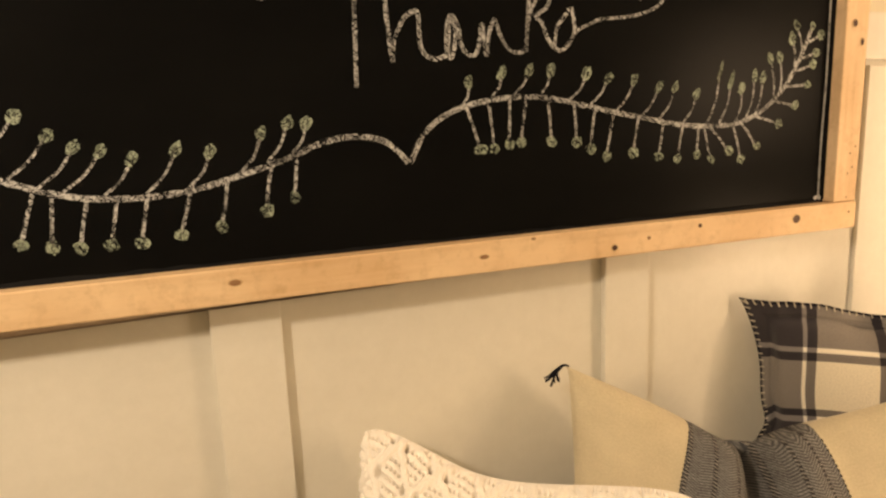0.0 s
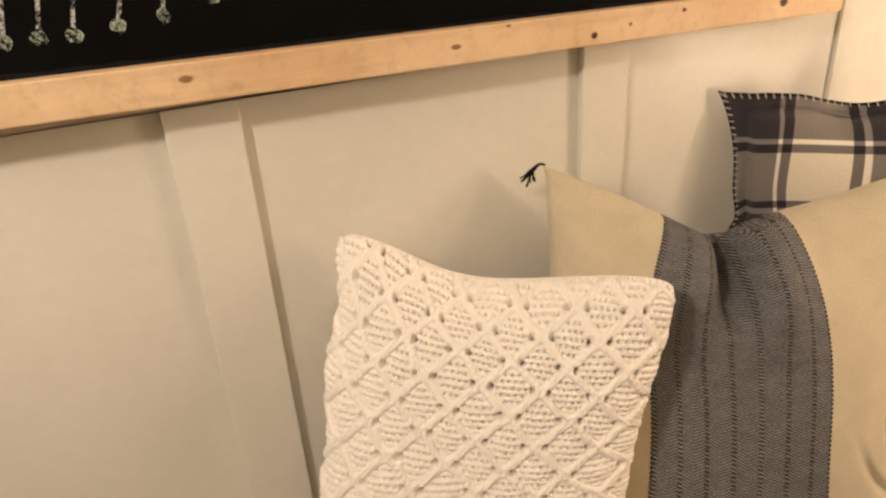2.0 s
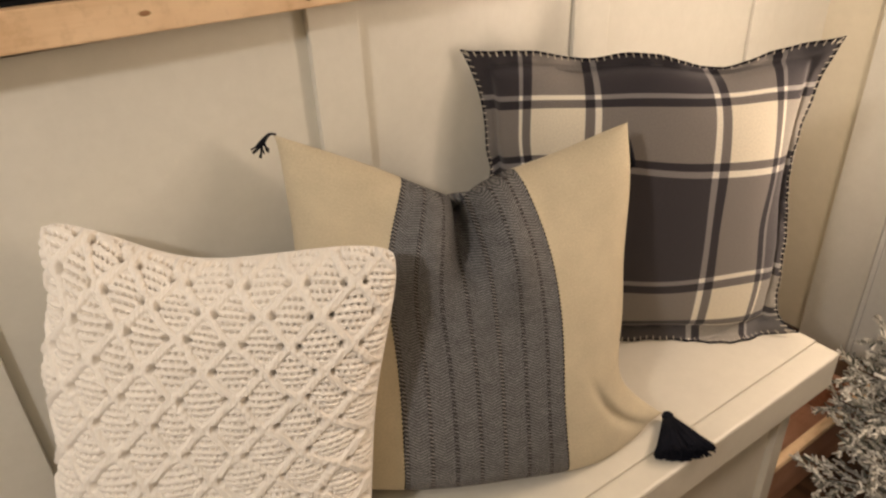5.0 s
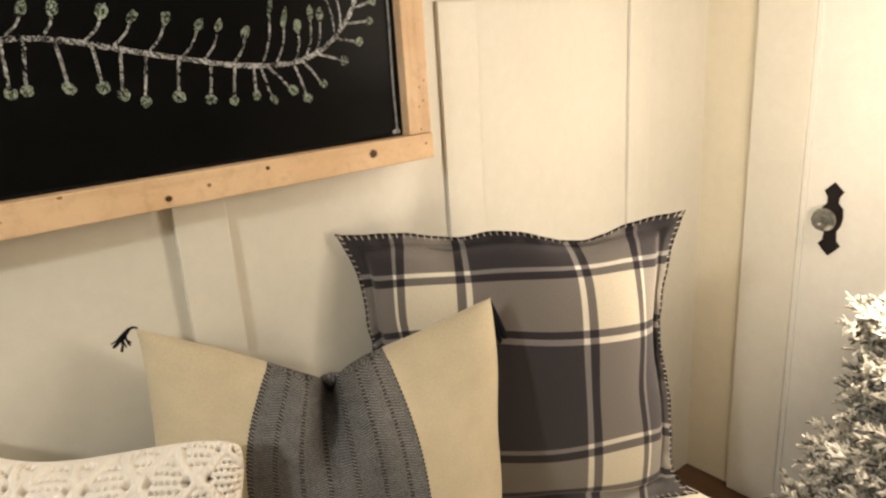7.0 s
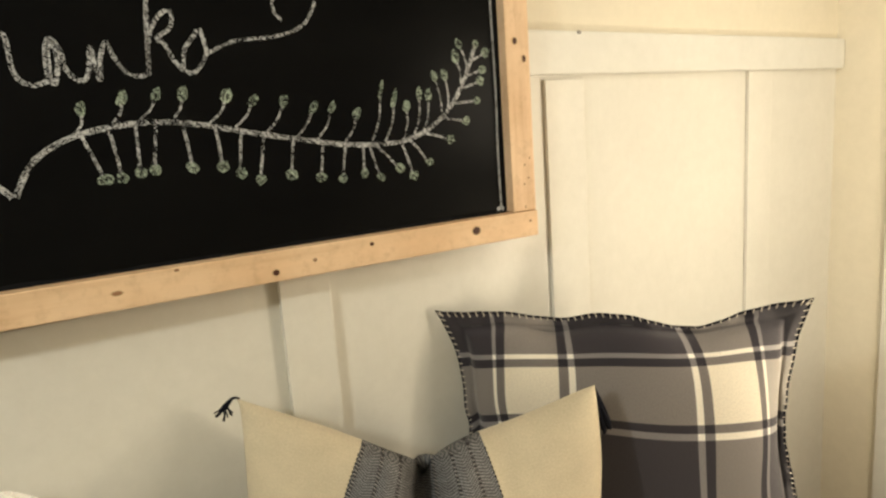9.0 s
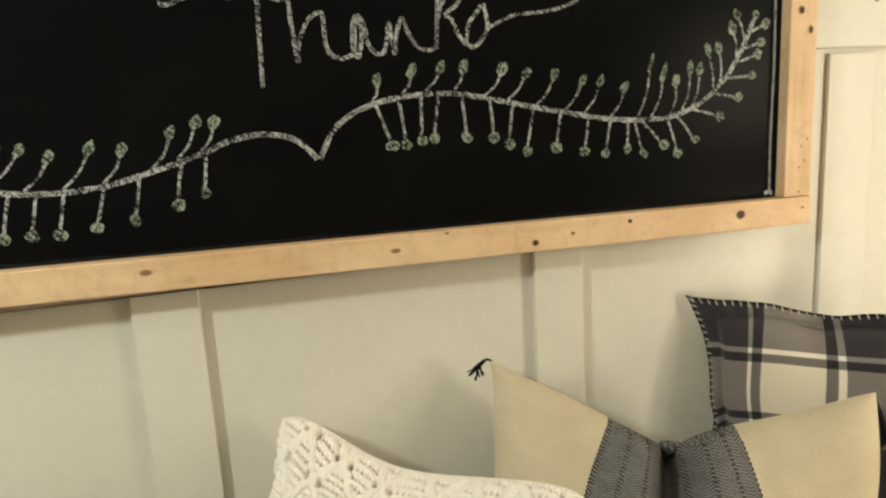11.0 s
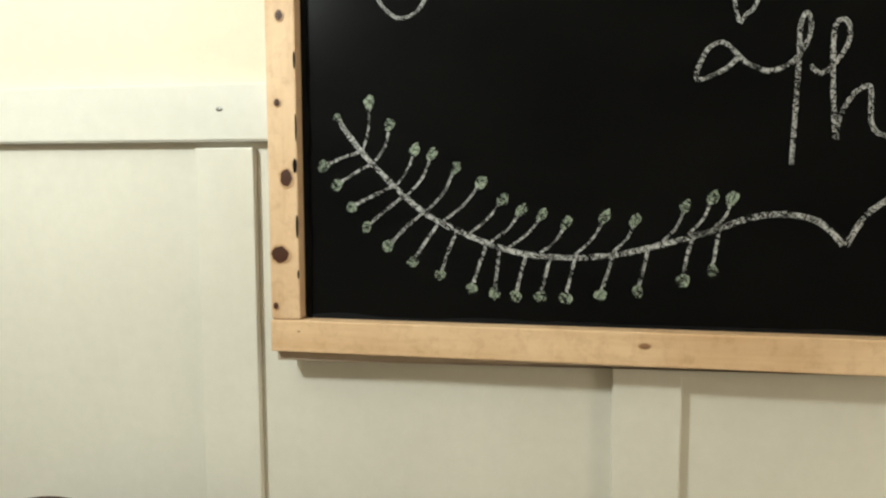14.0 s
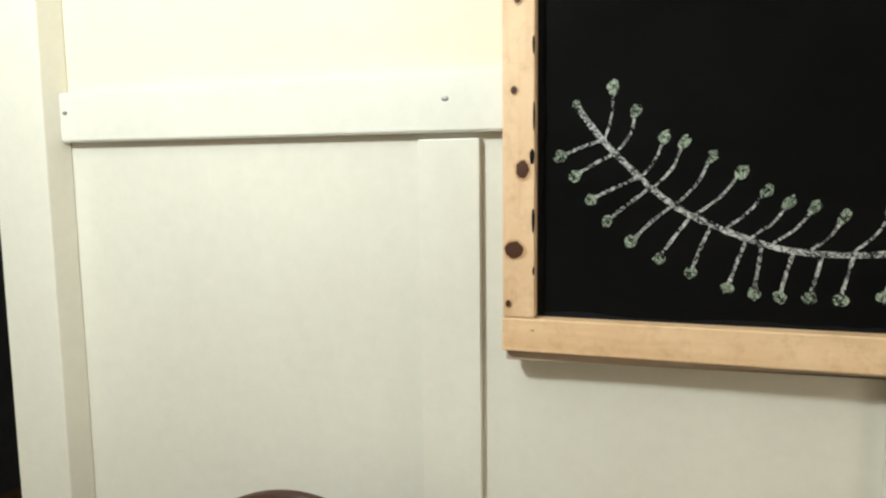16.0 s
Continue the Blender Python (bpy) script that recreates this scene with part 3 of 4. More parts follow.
# ---- pillows ----
def knot_weights(s, n):
    """Weights of n evenly spaced knots in a natural cubic through them, at the places s from 0 to 1."""
    h = 1 / (n - 1)
    left_side, right_side = np.eye(n), np.zeros((n, n))
    for k in range(1, n - 1):
        left_side[k, k - 1:k + 2] = (1, 4, 1)
        right_side[k, k - 1:k + 2] = np.array((1, -2, 1)) * 6 / h ** 2
    curve = np.linalg.solve(left_side, right_side)
    k = np.clip((s / h).astype(int), 0, n - 2)
    t = s / h - k
    one = np.eye(n)
    return ((1 - t)[..., None] * one[k] + t[..., None] * one[k + 1]
            + h * h / 6 * (((1 - t) ** 3 - (1 - t))[..., None] * curve[k] + (t ** 3 - t)[..., None] * curve[k + 1]))


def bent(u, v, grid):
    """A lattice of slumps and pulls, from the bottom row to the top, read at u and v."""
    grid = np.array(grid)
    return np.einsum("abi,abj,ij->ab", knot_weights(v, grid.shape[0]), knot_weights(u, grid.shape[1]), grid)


def grid_pillow(tl, tr, br, bl, thick, n, bow, shape=None, relief=None, flange=0.0, power=0.5, back=1.0, rounding=0.0, bend=None):
    """Front and back sheets of a stuffed square cover: points, faces and uv, by u along the top and v upwards."""
    tl, tr, br, bl = (np.array(p, float) for p in (tl, tr, br, bl))
    u, v = np.meshgrid(np.linspace(0, 1, n + 1), np.linspace(0, 1, n + 1))
    su, sv = 1 - (2 * v - 1) ** 2, 1 - (2 * u - 1) ** 2
    ears = 1 - rounding * (np.abs(2 * u - 1) * np.abs(2 * v - 1)) ** np.where((u > 0.5) & (v > 0.5), 6, 10)
    uu = 0.5 + (u - 0.5) * (1 - bow[0] * su ** 0.7) * ears
    vv = 0.5 + (v - 0.5) * (1 - bow[1] * sv ** 0.7) * ears
    base = lambda a, c: ((1 - a) * (1 - c))[..., None] * bl + (a * (1 - c))[..., None] * br + ((1 - a) * c)[..., None] * tl + (a * c)[..., None] * tr
    p = base(uu, vv)
    nrm = np.cross(tr - tl, tl - bl)
    nrm = nrm / np.linalg.norm(nrm)
    nrm = nrm if nrm[1] < 0 else -nrm
    inside = lambda w: np.clip((w - flange) / (1 - 2 * flange), 0, 1)
    fu, fv = np.abs(2 * inside(u) - 1), np.abs(2 * inside(v) - 1)
    f = ((1 - fu ** 2.6) * (1 - fv ** 2.6)) ** power
    down = np.array((0, 0, -1.0))
    front, rear = p + nrm * (thick * 0.5 * f)[..., None], p - nrm * (thick * 0.5 * back * f)[..., None]
    if shape is not None:
        dn, dz, du = shape(u, v)
        along = (tr - tl) / np.linalg.norm(tr - tl)
        front = front + nrm * dn[..., None] + down * dz[..., None] + along * du[..., None]
        edge = np.maximum(fu, fv) > 0.995
        rear = rear + down * dz[..., None] + along * du[..., None] + nrm * (dn * edge)[..., None]
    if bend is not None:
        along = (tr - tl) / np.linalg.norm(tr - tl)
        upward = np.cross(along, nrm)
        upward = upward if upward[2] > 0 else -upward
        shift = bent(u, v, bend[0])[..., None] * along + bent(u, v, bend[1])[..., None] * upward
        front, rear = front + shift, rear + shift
    # the cover spreads forward where the seat stops it
    ahead = np.array((nrm[0], nrm[1], 0)) / math.hypot(nrm[0], nrm[1])
    for side, share in ((front, 1.1), (rear, 0.3)):
        low = np.maximum(BZ + 0.003 - side[..., 2], 0)
        side += ahead * (low * share)[..., None]
        side[..., 2] += low
    if relief is not None:
        gu, gv = np.gradient(front, axis=1), np.gradient(front, axis=0)
        local = np.cross(gu, gv)
        local = local / np.maximum(np.linalg.norm(local, axis=-1, keepdims=True), 1e-12)
        local = local * np.where((local @ nrm) < 0, -1.0, 1.0)[..., None]
        front = front + local * relief(u, v)[..., None]
    return u, v, front, rear


def sheet(name, pts, u, v, mat, parent, o, cols=None, flip=False, label=""):
    n1, n2 = pts.shape[:2]
    idx = np.arange(n1 * n2).reshape(n1, n2)
    c0, c1 = cols or (0, n2 - 1)
    a, b_, c, d = idx[:-1, c0:c1], idx[:-1, c0 + 1:c1 + 1], idx[1:, c0 + 1:c1 + 1], idx[1:, c0:c1]
    quads = np.stack([a, b_, c, d] if not flip else [d, c, b_, a], -1).reshape(-1, 4)
    used = np.unique(quads)
    remap = np.zeros(n1 * n2, int)
    remap[used] = np.arange(len(used))
    co = (pts.reshape(-1, 3) - np.array(o))[used]
    me = bpy.data.meshes.new(name)
    me.from_pydata(co.tolist(), [], remap[quads].tolist())
    layer = me.uv_layers.new(name="UVMap")
    uv = np.stack([u.ravel()[used], v.ravel()[used]], -1)[remap[quads].ravel()]
    layer.data.foreach_set("uv", uv.astype(np.float32).ravel())
    me.polygons.foreach_set("use_smooth", [True] * len(me.polygons))
    me.materials.append(mat)
    me.update()
    ob = new(name, me)
    ob.parent = parent
    return tagged(ob, label) if label else ob


def hump(x, c, w):
    return np.exp(-((x - c) / w) ** 2)


def smooth_step(x, a, c):
    t = np.clip((x - a) / (c - a), 0, 1)
    return t * t * (3 - 2 * t)


# tassel: a knot with a skirt of strands
def tassel(parent, top, way, length, spread, o, seed, count=120, flat=1.0, floor_z=-1.0):
    rnd, way = random.Random(seed), Vector(way).normalized()
    side = way.cross(Vector((0, 0, 1))).normalized()
    other = way.cross(side) * flat
    top = Vector(top)

    def placed(p):
        return Vector((p.x, p.y, max(p.z, floor_z))) - Vector(o)

    bm = bmesh.new()
    for k in range(count):
        t, r = rnd.uniform(0, 2 * math.pi), math.sqrt(rnd.uniform(0.02, 1))
        off = (math.cos(t) * side + math.sin(t) * other) * r
        end = top + way * length * rnd.uniform(0.93, 1.04) * (1 - 0.10 * abs(math.cos(t)) * r) + off * spread
        midp = top + way * length * 0.5 + off * spread * (0.55 + rnd.uniform(-0.06, 0.06))
        tube(bm, [placed(p) for p in (top + off * spread * 0.12 + way * 0.003, midp, end)], [0.0018, 0.0022, 0.0016], 5)
    t = part("tassel", bm, BLACK_YARN, parent, "black yarn tassel", True)
    part("tassel_knot", ball(bmesh.new(), placed(top + way * 0.004), max(spread * 0.2, 0.004), (1, 1, 0.9)), BLACK_YARN, t, "", True)


# loose frayed tassel: a thin cord that ends in curling strands
def frayed_tassel(parent, top, reach, o, seed):
    rnd, top = random.Random(seed), Vector(top) - Vector(o)
    bm = bmesh.new()
    reach = Vector(reach)
    arch = Vector((0, 0, 0.007))
    for k in range(16):
        stop = rnd.uniform(0.7, 1.0)
        jit = [Vector((rnd.uniform(-1, 1), rnd.uniform(-0.6, 0.6), rnd.uniform(-1, 1))) for m in range(3)]
        droop = Vector((0.010 if k % 3 == 0 else 0, 0, -0.012 if k % 3 == 0 else 0))
        pts = [top, top + reach * 0.25 + arch + jit[0] * 0.001, top + reach * 0.55 + arch * 0.6 + jit[1] * 0.003, top + reach * stop + droop + jit[2] * 0.005]
        tube(bm, curve_through(pts, 4), [0.0012] * 13, 5)
    part("tassel", bm, BLACK_YARN, parent, "frayed black yarn tassel", True)


# --- cream knitted pillow
KO = (0.76, -0.20, BZ)
knit = thing("knit_pillow", KO, "cream cable-knit pillow with a diamond lattice on the bench", "pillow")
KNIT, nt, b = material("cream_knit", 0.92, 0.15)
b.inputs["Sheen Weight"].default_value = 0.6
v_ = coords(nt, kind="UV")
wv = node(nt, "ShaderNodeTexWave", Scale=34.0, Distortion=1.2, Detail=2.0)
wv.inputs["Detail Scale"].default_value = 3.0
nt.links.new(v_, wv.inputs["Vector"])
yarn = ramp(nt, noise_of(nt, v_, 160, 4), [(0.3, (0.88, 0.81, 0.72)), (0.7, (0.95, 0.89, 0.81))])
nt.links.new(yarn, b.inputs["Base Color"])
bump(nt, b, math_node(nt, "ADD", wv.outputs["Fac"], noise_of(nt, v_, 220, 3)), 0.35, 0.0012)


def knit_shape(u, v):
    dz = 0.030 * hump(u, 0.48, 0.34) * v ** 3
    return -0.02 * v ** 6 * hump(u, 0.5, 0.4), dz, 0 * u


def knit_relief(u, v):
    """Crossing flat cords, rows of stitches in the diamonds between, eyelets beside each crossing."""
    wob = 0.035 * np.sin(17 * v + 9 * u) + 0.025 * np.sin(31 * u - 13 * v)
    p = 0.94 + 4.52 * u - 1.01 * v + 2.41 * u * v + wob
    q = 1.14 - 1.06 * u + 4.81 * v + 1.72 * u * v + 0.7 * wob
    near = lambda w: np.abs(w - np.round(w))
    tri = np.abs(p - np.round(p)) - 0.25
    wave = -0.25 * 0.5 * np.cos(2 * np.pi * p) + 0.5 * tri
    d1, d2 = near(q - 0.25 - wave), near(q - 0.75 + wave)
    cord = lambda d: 1 - smooth_step(d, 0.050, 0.135)
    ridge = 0.0025 * np.maximum(cord(d1), cord(d2))
    d = np.minimum(d1, d2)
    inner = smooth_step(d, 0.115, 0.165)
    twist = 0.0005 * (cord(d1) * np.cos(2 * np.pi * 8 * (p + 0.6 * q)) + cord(d2) * np.cos(2 * np.pi * 8 * (p - 0.6 * q)))
    pillow = 0.0026 * smooth_step(d, 0.18, 0.42)
    rows = q * 8.0
    gap = (np.cos(2 * np.pi * rows) * 0.5 + 0.5) ** 3
    loops = np.cos(2 * np.pi * (p * 9.0 + 0.5 * np.round(rows))) * 0.5 + 0.5
    dents = -inner * (0.0020 * gap + 0.0100 * gap * loops ** 1.3)
    groove = -0.0012 * np.exp(-((d - 0.130) / 0.025) ** 2)
    hole = 0
    for side in (-0.16, 0.16):
        for off in (0.0, 0.5):
            nx, nz = np.round(p - side - off) + off + side, np.round(q - off) + off
            hole = hole - 0.026 * np.exp(-(((p - nx) / 0.038) ** 2 + ((q - nz) / 0.052) ** 2))
    edge = smooth_step(np.minimum(np.minimum(u, 1 - u), np.minimum(v, 1 - v)), 0.0, 0.006)
    return (ridge + twist + pillow + dents + groove + hole) * edge


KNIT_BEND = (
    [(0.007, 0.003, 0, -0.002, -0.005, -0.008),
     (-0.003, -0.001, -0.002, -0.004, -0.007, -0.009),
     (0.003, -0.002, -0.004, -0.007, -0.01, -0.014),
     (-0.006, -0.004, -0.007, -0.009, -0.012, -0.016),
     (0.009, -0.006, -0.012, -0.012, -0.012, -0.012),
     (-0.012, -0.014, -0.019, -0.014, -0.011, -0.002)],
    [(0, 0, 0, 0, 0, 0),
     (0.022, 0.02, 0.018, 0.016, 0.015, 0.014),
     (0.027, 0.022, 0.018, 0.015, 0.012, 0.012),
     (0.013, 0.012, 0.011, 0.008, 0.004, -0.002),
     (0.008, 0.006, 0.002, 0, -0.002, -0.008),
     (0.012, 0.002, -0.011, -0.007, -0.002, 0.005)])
K_TL, K_TR, K_BR, K_BL = (0.645, -0.030, 0.955), (1.022, -0.316, 0.918), (0.895, -0.360, BZ + 0.006), (0.530, -0.115, BZ + 0.006)
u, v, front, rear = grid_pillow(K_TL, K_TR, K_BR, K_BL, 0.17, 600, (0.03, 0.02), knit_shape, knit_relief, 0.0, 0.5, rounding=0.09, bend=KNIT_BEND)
sheet("front_cover", front, u, v, KNIT, knit, KO, label="cream cable-knit front")
sheet("back_cover", rear[::10, ::10], u[::10, ::10], v[::10, ::10], KNIT, knit, KO, flip=True)

# --- linen pillow with a grey woven band
MO = (1.18, -0.22, BZ)
linen = thing("linen_pillow", MO, "beige linen pillow with a grey woven band, dented at the top", "pillow")
LINEN = cloth("beige_linen", (0.65, 0.56, 0.395), 520, vary=0.14, relief=0.6)
BAND, nt, b = material("grey_herringbone", 0.95, 0.1)
tc = nt.nodes.new("ShaderNodeTexCoord")
sep = nt.nodes.new("ShaderNodeSeparateXYZ")
nt.links.new(tc.outputs["UV"], sep.inputs[0])
U, V = sep.outputs[0], sep.outputs[1]
zig = math_node(nt, "PINGPONG", math_node(nt, "MULTIPLY", U, 34.0), 1.0)
line = math_node(nt, "PINGPONG", math_node(nt, "ADD", math_node(nt, "MULTIPLY", V, 230.0), math_node(nt, "MULTIPLY", zig, 4.0)), 1.0)
seam = math_node(nt, "PINGPONG", math_node(nt, "MULTIPLY", U, 34.0), 1.0)
weave = ramp(nt, line, [(0.34, (0.100, 0.099, 0.102)), (0.66, (0.238, 0.233, 0.226))])
dots = ramp(nt, math_node(nt, "MULTIPLY", math_node(nt, "LESS_THAN", seam, 0.13), math_node(nt, "PINGPONG", math_node(nt, "ADD", math_node(nt, "MULTIPLY", V, 170.0), math_node(nt, "MULTIPLY", U, 37.3)), 1.0)), [(0.35, (0, 0, 0)), (0.6, (1, 1, 1))])
woven = mix(nt, weave, (0.36, 0.33, 0.29), math_node(nt, "MULTIPLY", dots, 0.6))
dash = ramp(nt, math_node(nt, "PINGPONG", math_node(nt, "ADD", math_node(nt, "MULTIPLY", V, 170.0), math_node(nt, "MULTIPLY", U, 61.7)), 1.0), [(0.40, (0, 0, 0)), (0.58, (1, 1, 1))])
beat = math_node(nt, "MULTIPLY", math_node(nt, "LESS_THAN", seam, 0.17), dash)
woven = mix(nt, woven, (0.022, 0.020, 0.022), math_node(nt, "MULTIPLY", beat, 0.9))
woven = mix(nt, woven, ramp(nt, noise_of(nt, coords(nt, kind="UV"), 190, 3, 0.7), [(0.32, (0.55,) * 3), (0.68, (1.35, 1.35, 1.38))]), 1.0, "MULTIPLY")
nt.links.new(mix(nt, woven, ramp(nt, noise_of(nt, coords(nt, kind="UV"), 26, 6, 0.7), [(0.3, (0.74,) * 3), (0.7, (1.08,) * 3)]), 1.0, "MULTIPLY"), b.inputs["Base Color"])
bump(nt, b, line, 0.35, 0.001)


def linen_shape(u, v):
    c = 0.50 - 0.05 * (1 - v)
    dz = 0.110 * np.clip(1 - np.abs(2 * u - 1), 0, 1) ** 1.15 * v ** 3.2 + 0.012 * hump(u, 0.5, 0.03) * v ** 6
    dn = -0.105 * hump(u, c, 0.030) * smooth_step(v, 0.62, 0.95) - 0.02 * hump(u, c, 0.12) * smooth_step(v, 0.55, 1.0)
    dn = dn + 0.006 * np.sin(9 * u + 4 * v) * v * (1 - v) * 4
    du = -0.035 * (u - 0.5) * 2 * hump(v, 1.0, 0.35) * hump(u, 0.5, 0.35)
    # pinched lower right corner
    dn = dn - 0.012 * hump((u - 0.90) + 0.55 * (v - 0.10), 0.0, 0.022) * hump(v, 0.14, 0.12)
    for side in (-0.10, 0.10):
        dn = dn + 0.045 * hump(u, c + side, 0.07) * smooth_step(v, 0.5, 0.85)
    dz = dz + 0.024 * np.sin(np.pi * u) * (1 - v) ** 3
    dn = dn + 0.072 * np.sin(np.pi * u) * (1 - v) ** 3
    du = du - 0.030 * hump(v, 0.24, 0.20) * u ** 5
    # blunt upper right corner
    blunt = (u * v) ** 24
    dz, du = dz + 0.008 * blunt, du - 0.005 * blunt
    return dn, dz, du


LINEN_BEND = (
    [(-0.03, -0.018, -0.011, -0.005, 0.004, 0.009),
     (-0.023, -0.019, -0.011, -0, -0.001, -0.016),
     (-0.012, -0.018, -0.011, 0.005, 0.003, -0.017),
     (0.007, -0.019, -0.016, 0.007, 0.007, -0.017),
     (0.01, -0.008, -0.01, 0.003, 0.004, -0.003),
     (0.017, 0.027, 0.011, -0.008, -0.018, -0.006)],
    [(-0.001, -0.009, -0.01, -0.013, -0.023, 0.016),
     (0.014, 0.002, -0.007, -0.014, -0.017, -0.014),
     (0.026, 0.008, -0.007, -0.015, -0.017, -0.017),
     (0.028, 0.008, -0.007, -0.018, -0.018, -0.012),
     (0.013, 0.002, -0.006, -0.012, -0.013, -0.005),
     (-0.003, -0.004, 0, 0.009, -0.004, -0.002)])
M_TL, M_TR, M_BR, M_BL = (0.943, -0.040, 1.000), (1.462, -0.280, 0.968), (1.420, -0.432, BZ + 0.012), (0.865, -0.165, BZ + 0.008)
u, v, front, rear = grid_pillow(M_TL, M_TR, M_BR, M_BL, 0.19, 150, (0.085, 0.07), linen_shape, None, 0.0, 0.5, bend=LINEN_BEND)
for name, cols, mat, label in (("side_panel", (0, 43), LINEN, "beige linen side panel"), ("centre_panel", (43, 104), BAND, "grey herringbone woven band"), ("side_panel", (104, 150), LINEN, "beige linen side panel")):
    sheet(name, front, u, v, mat, linen, MO, cols, label=label)
for name, cols, mat in (("back_cover", (0, 43), LINEN), ("back_band", (43, 104), BAND), ("back_cover", (104, 150), LINEN)):
    sheet(name, rear, u, v, mat, linen, MO, cols, flip=True)
for col in (43, 104):
    bm = bmesh.new()
    for r in range(4, 146, 2):
        a, c = Vector(front[r, col]), Vector(front[r + 1, col])
        out = Vector((-0.42, -0.90, 0.08)) * 0.0006
        tube(bm, [a + out - Vector(MO), c + out - Vector(MO)], [0.0011, 0.0011], 4)
    part("seam_stitching", bm, BLACK_YARN, linen, "dark stitches along the band seams")
tassel(linen, (1.437, -0.430, BZ + 0.016), (-0.46, -0.80, -0.05), 0.092, 0.052, MO, 1, 340, 0.42, BZ + 0.003)
frayed_tassel(linen, Vector(front[-1, 0]) + Vector((0.004, -0.002, -0.001)), (-0.034, 0.012, -0.022), MO, 2)
tassel(linen, Vector(front[-1, -1]) + Vector((0.008, 0.014, -0.010)), (0.25, 0.12, -1.0), 0.085, 0.020, MO, 3)

# --- plaid pillow with stitched flange
PO = (1.6, -0.2, BZ)
plaid = thing("plaid_pillow", PO, "charcoal and cream plaid pillow with blanket-stitched edge", "pillow")
PLAID, nt, b = material("plaid_wool", 0.95, 0.12)
b.inputs["Sheen Weight"].default_value = 0.2
tc = nt.nodes.new("ShaderNodeTexCoord")
sep = nt.nodes.new("ShaderNodeSeparateXYZ")
nt.links.new(tc.outputs["UV"], sep.inputs[0])
CR, CH, WH, DK, GR = (0.80, 0.72, 0.57), (0.050, 0.044, 0.050), (0.88, 0.83, 0.74), (0.030, 0.026, 0.031), (0.15, 0.14, 0.14)
warp = ramp(nt, sep.outputs[0], [(0.0, CH), (0.145, WH), (0.159, DK), (0.186, CR), (0.326, DK), (0.351, WH), (0.365, CH), (0.657, WH), (0.672, DK), (0.698, CR), (0.830, DK), (0.853, WH), (0.867, GR)], "CONSTANT")
weft = ramp(nt, sep.outputs[1], [(0.0, GR), (0.055, WH), (0.067, DK), (0.092, CR), (0.207, DK), (0.233, WH), (0.248, CH), (0.620, WH), (0.637, DK), (0.664, CR), (0.822, DK), (0.850, WH), (0.866, CH)], "CONSTANT")
gam = node(nt, "ShaderNodeGamma", Gamma=0.5)
nt.links.new(mix(nt, warp, weft, 1.0, "MULTIPLY"), gam.inputs[0])
thread = mix(nt, mix(nt, warp, weft, 0.5), gam.outputs[0], 0.86)
fuzz = ramp(nt, noise_of(nt, coords(nt, (1, 1, 1), "UV"), 260, 3), [(0.3, (0.80,) * 3), (0.7, (1.08,) * 3)])
nt.links.new(mix(nt, thread, fuzz, 1.0, "MULTIPLY"), b.inputs["Base Color"])
bump(nt, b, noise_of(nt, coords(nt, (1, 1, 1), "UV"), 320, 3), 0.4, 0.0012)


def plaid_shape(u, v):
    dz = 0.016 * hump(u, 0.33, 0.09) * v ** 10 + 0.030 * hump(u, 0.70, 0.11) * v ** 10 + 0.006 * hump(u, 0.5, 0.3) * v ** 6 + 0.016 * hump(u, 0.0, 0.12) * v ** 6
    dn = 0.010 * np.sin(2 * np.pi * 2.2 * u) * v ** 6 - 0.012 * hump(u, 0.31, 0.05) * smooth_step(v, 0.8, 1.0) - 0.014 * hump(u, 0.68, 0.05) * smooth_step(v, 0.8, 1.0)
    dn = dn + 0.014 * np.sin(2 * np.pi * 2.0 * v + 0.5) * smooth_step(np.abs(2 * u - 1), 0.85, 1.0) * 0.6
    dz = dz + 0.014 * np.sin(np.pi * u) * (1 - v) ** 3
    dn = dn + 0.030 * np.sin(np.pi * u) * (1 - v) ** 3
    # sewn line that parts the flange from the stuffing, and small puckers outside it
    rim = np.minimum(np.minimum(u, 1 - u), np.minimum(v, 1 - v))
    dn = dn - 0.007 * hump(rim, 0.056, 0.011)
    dn = dn + 0.0022 * hump(rim, 0.0, 0.045) * (np.sin(71 * u + 3 * np.sin(9 * u)) + np.sin(63 * v + 2 * np.sin(11 * v)))
    return dn + 0.03 * u ** 16 * (1 - v) ** 12, dz, 0.012 * hump(v, 0.62, 0.06) * (1 - u) ** 6 + 0.060 * u ** 16 * (1 - v) ** 18


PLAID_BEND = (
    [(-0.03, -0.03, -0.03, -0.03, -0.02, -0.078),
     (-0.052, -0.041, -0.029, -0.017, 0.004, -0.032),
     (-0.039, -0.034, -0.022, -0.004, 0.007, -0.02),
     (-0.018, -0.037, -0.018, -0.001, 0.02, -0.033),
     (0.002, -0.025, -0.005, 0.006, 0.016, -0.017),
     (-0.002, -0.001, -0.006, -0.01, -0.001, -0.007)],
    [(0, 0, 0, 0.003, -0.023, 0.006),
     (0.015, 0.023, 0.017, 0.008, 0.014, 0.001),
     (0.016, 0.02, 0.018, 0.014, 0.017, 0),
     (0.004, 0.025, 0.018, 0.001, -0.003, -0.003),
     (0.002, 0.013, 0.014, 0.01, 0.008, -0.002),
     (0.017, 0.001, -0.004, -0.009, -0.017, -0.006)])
P_TL, P_TR, P_BR, P_BL = (1.325, -0.012, 1.045), (1.797, -0.402, 1.062), (1.862, -0.420, BZ + 0.010), (1.352, -0.060, BZ + 0.006)
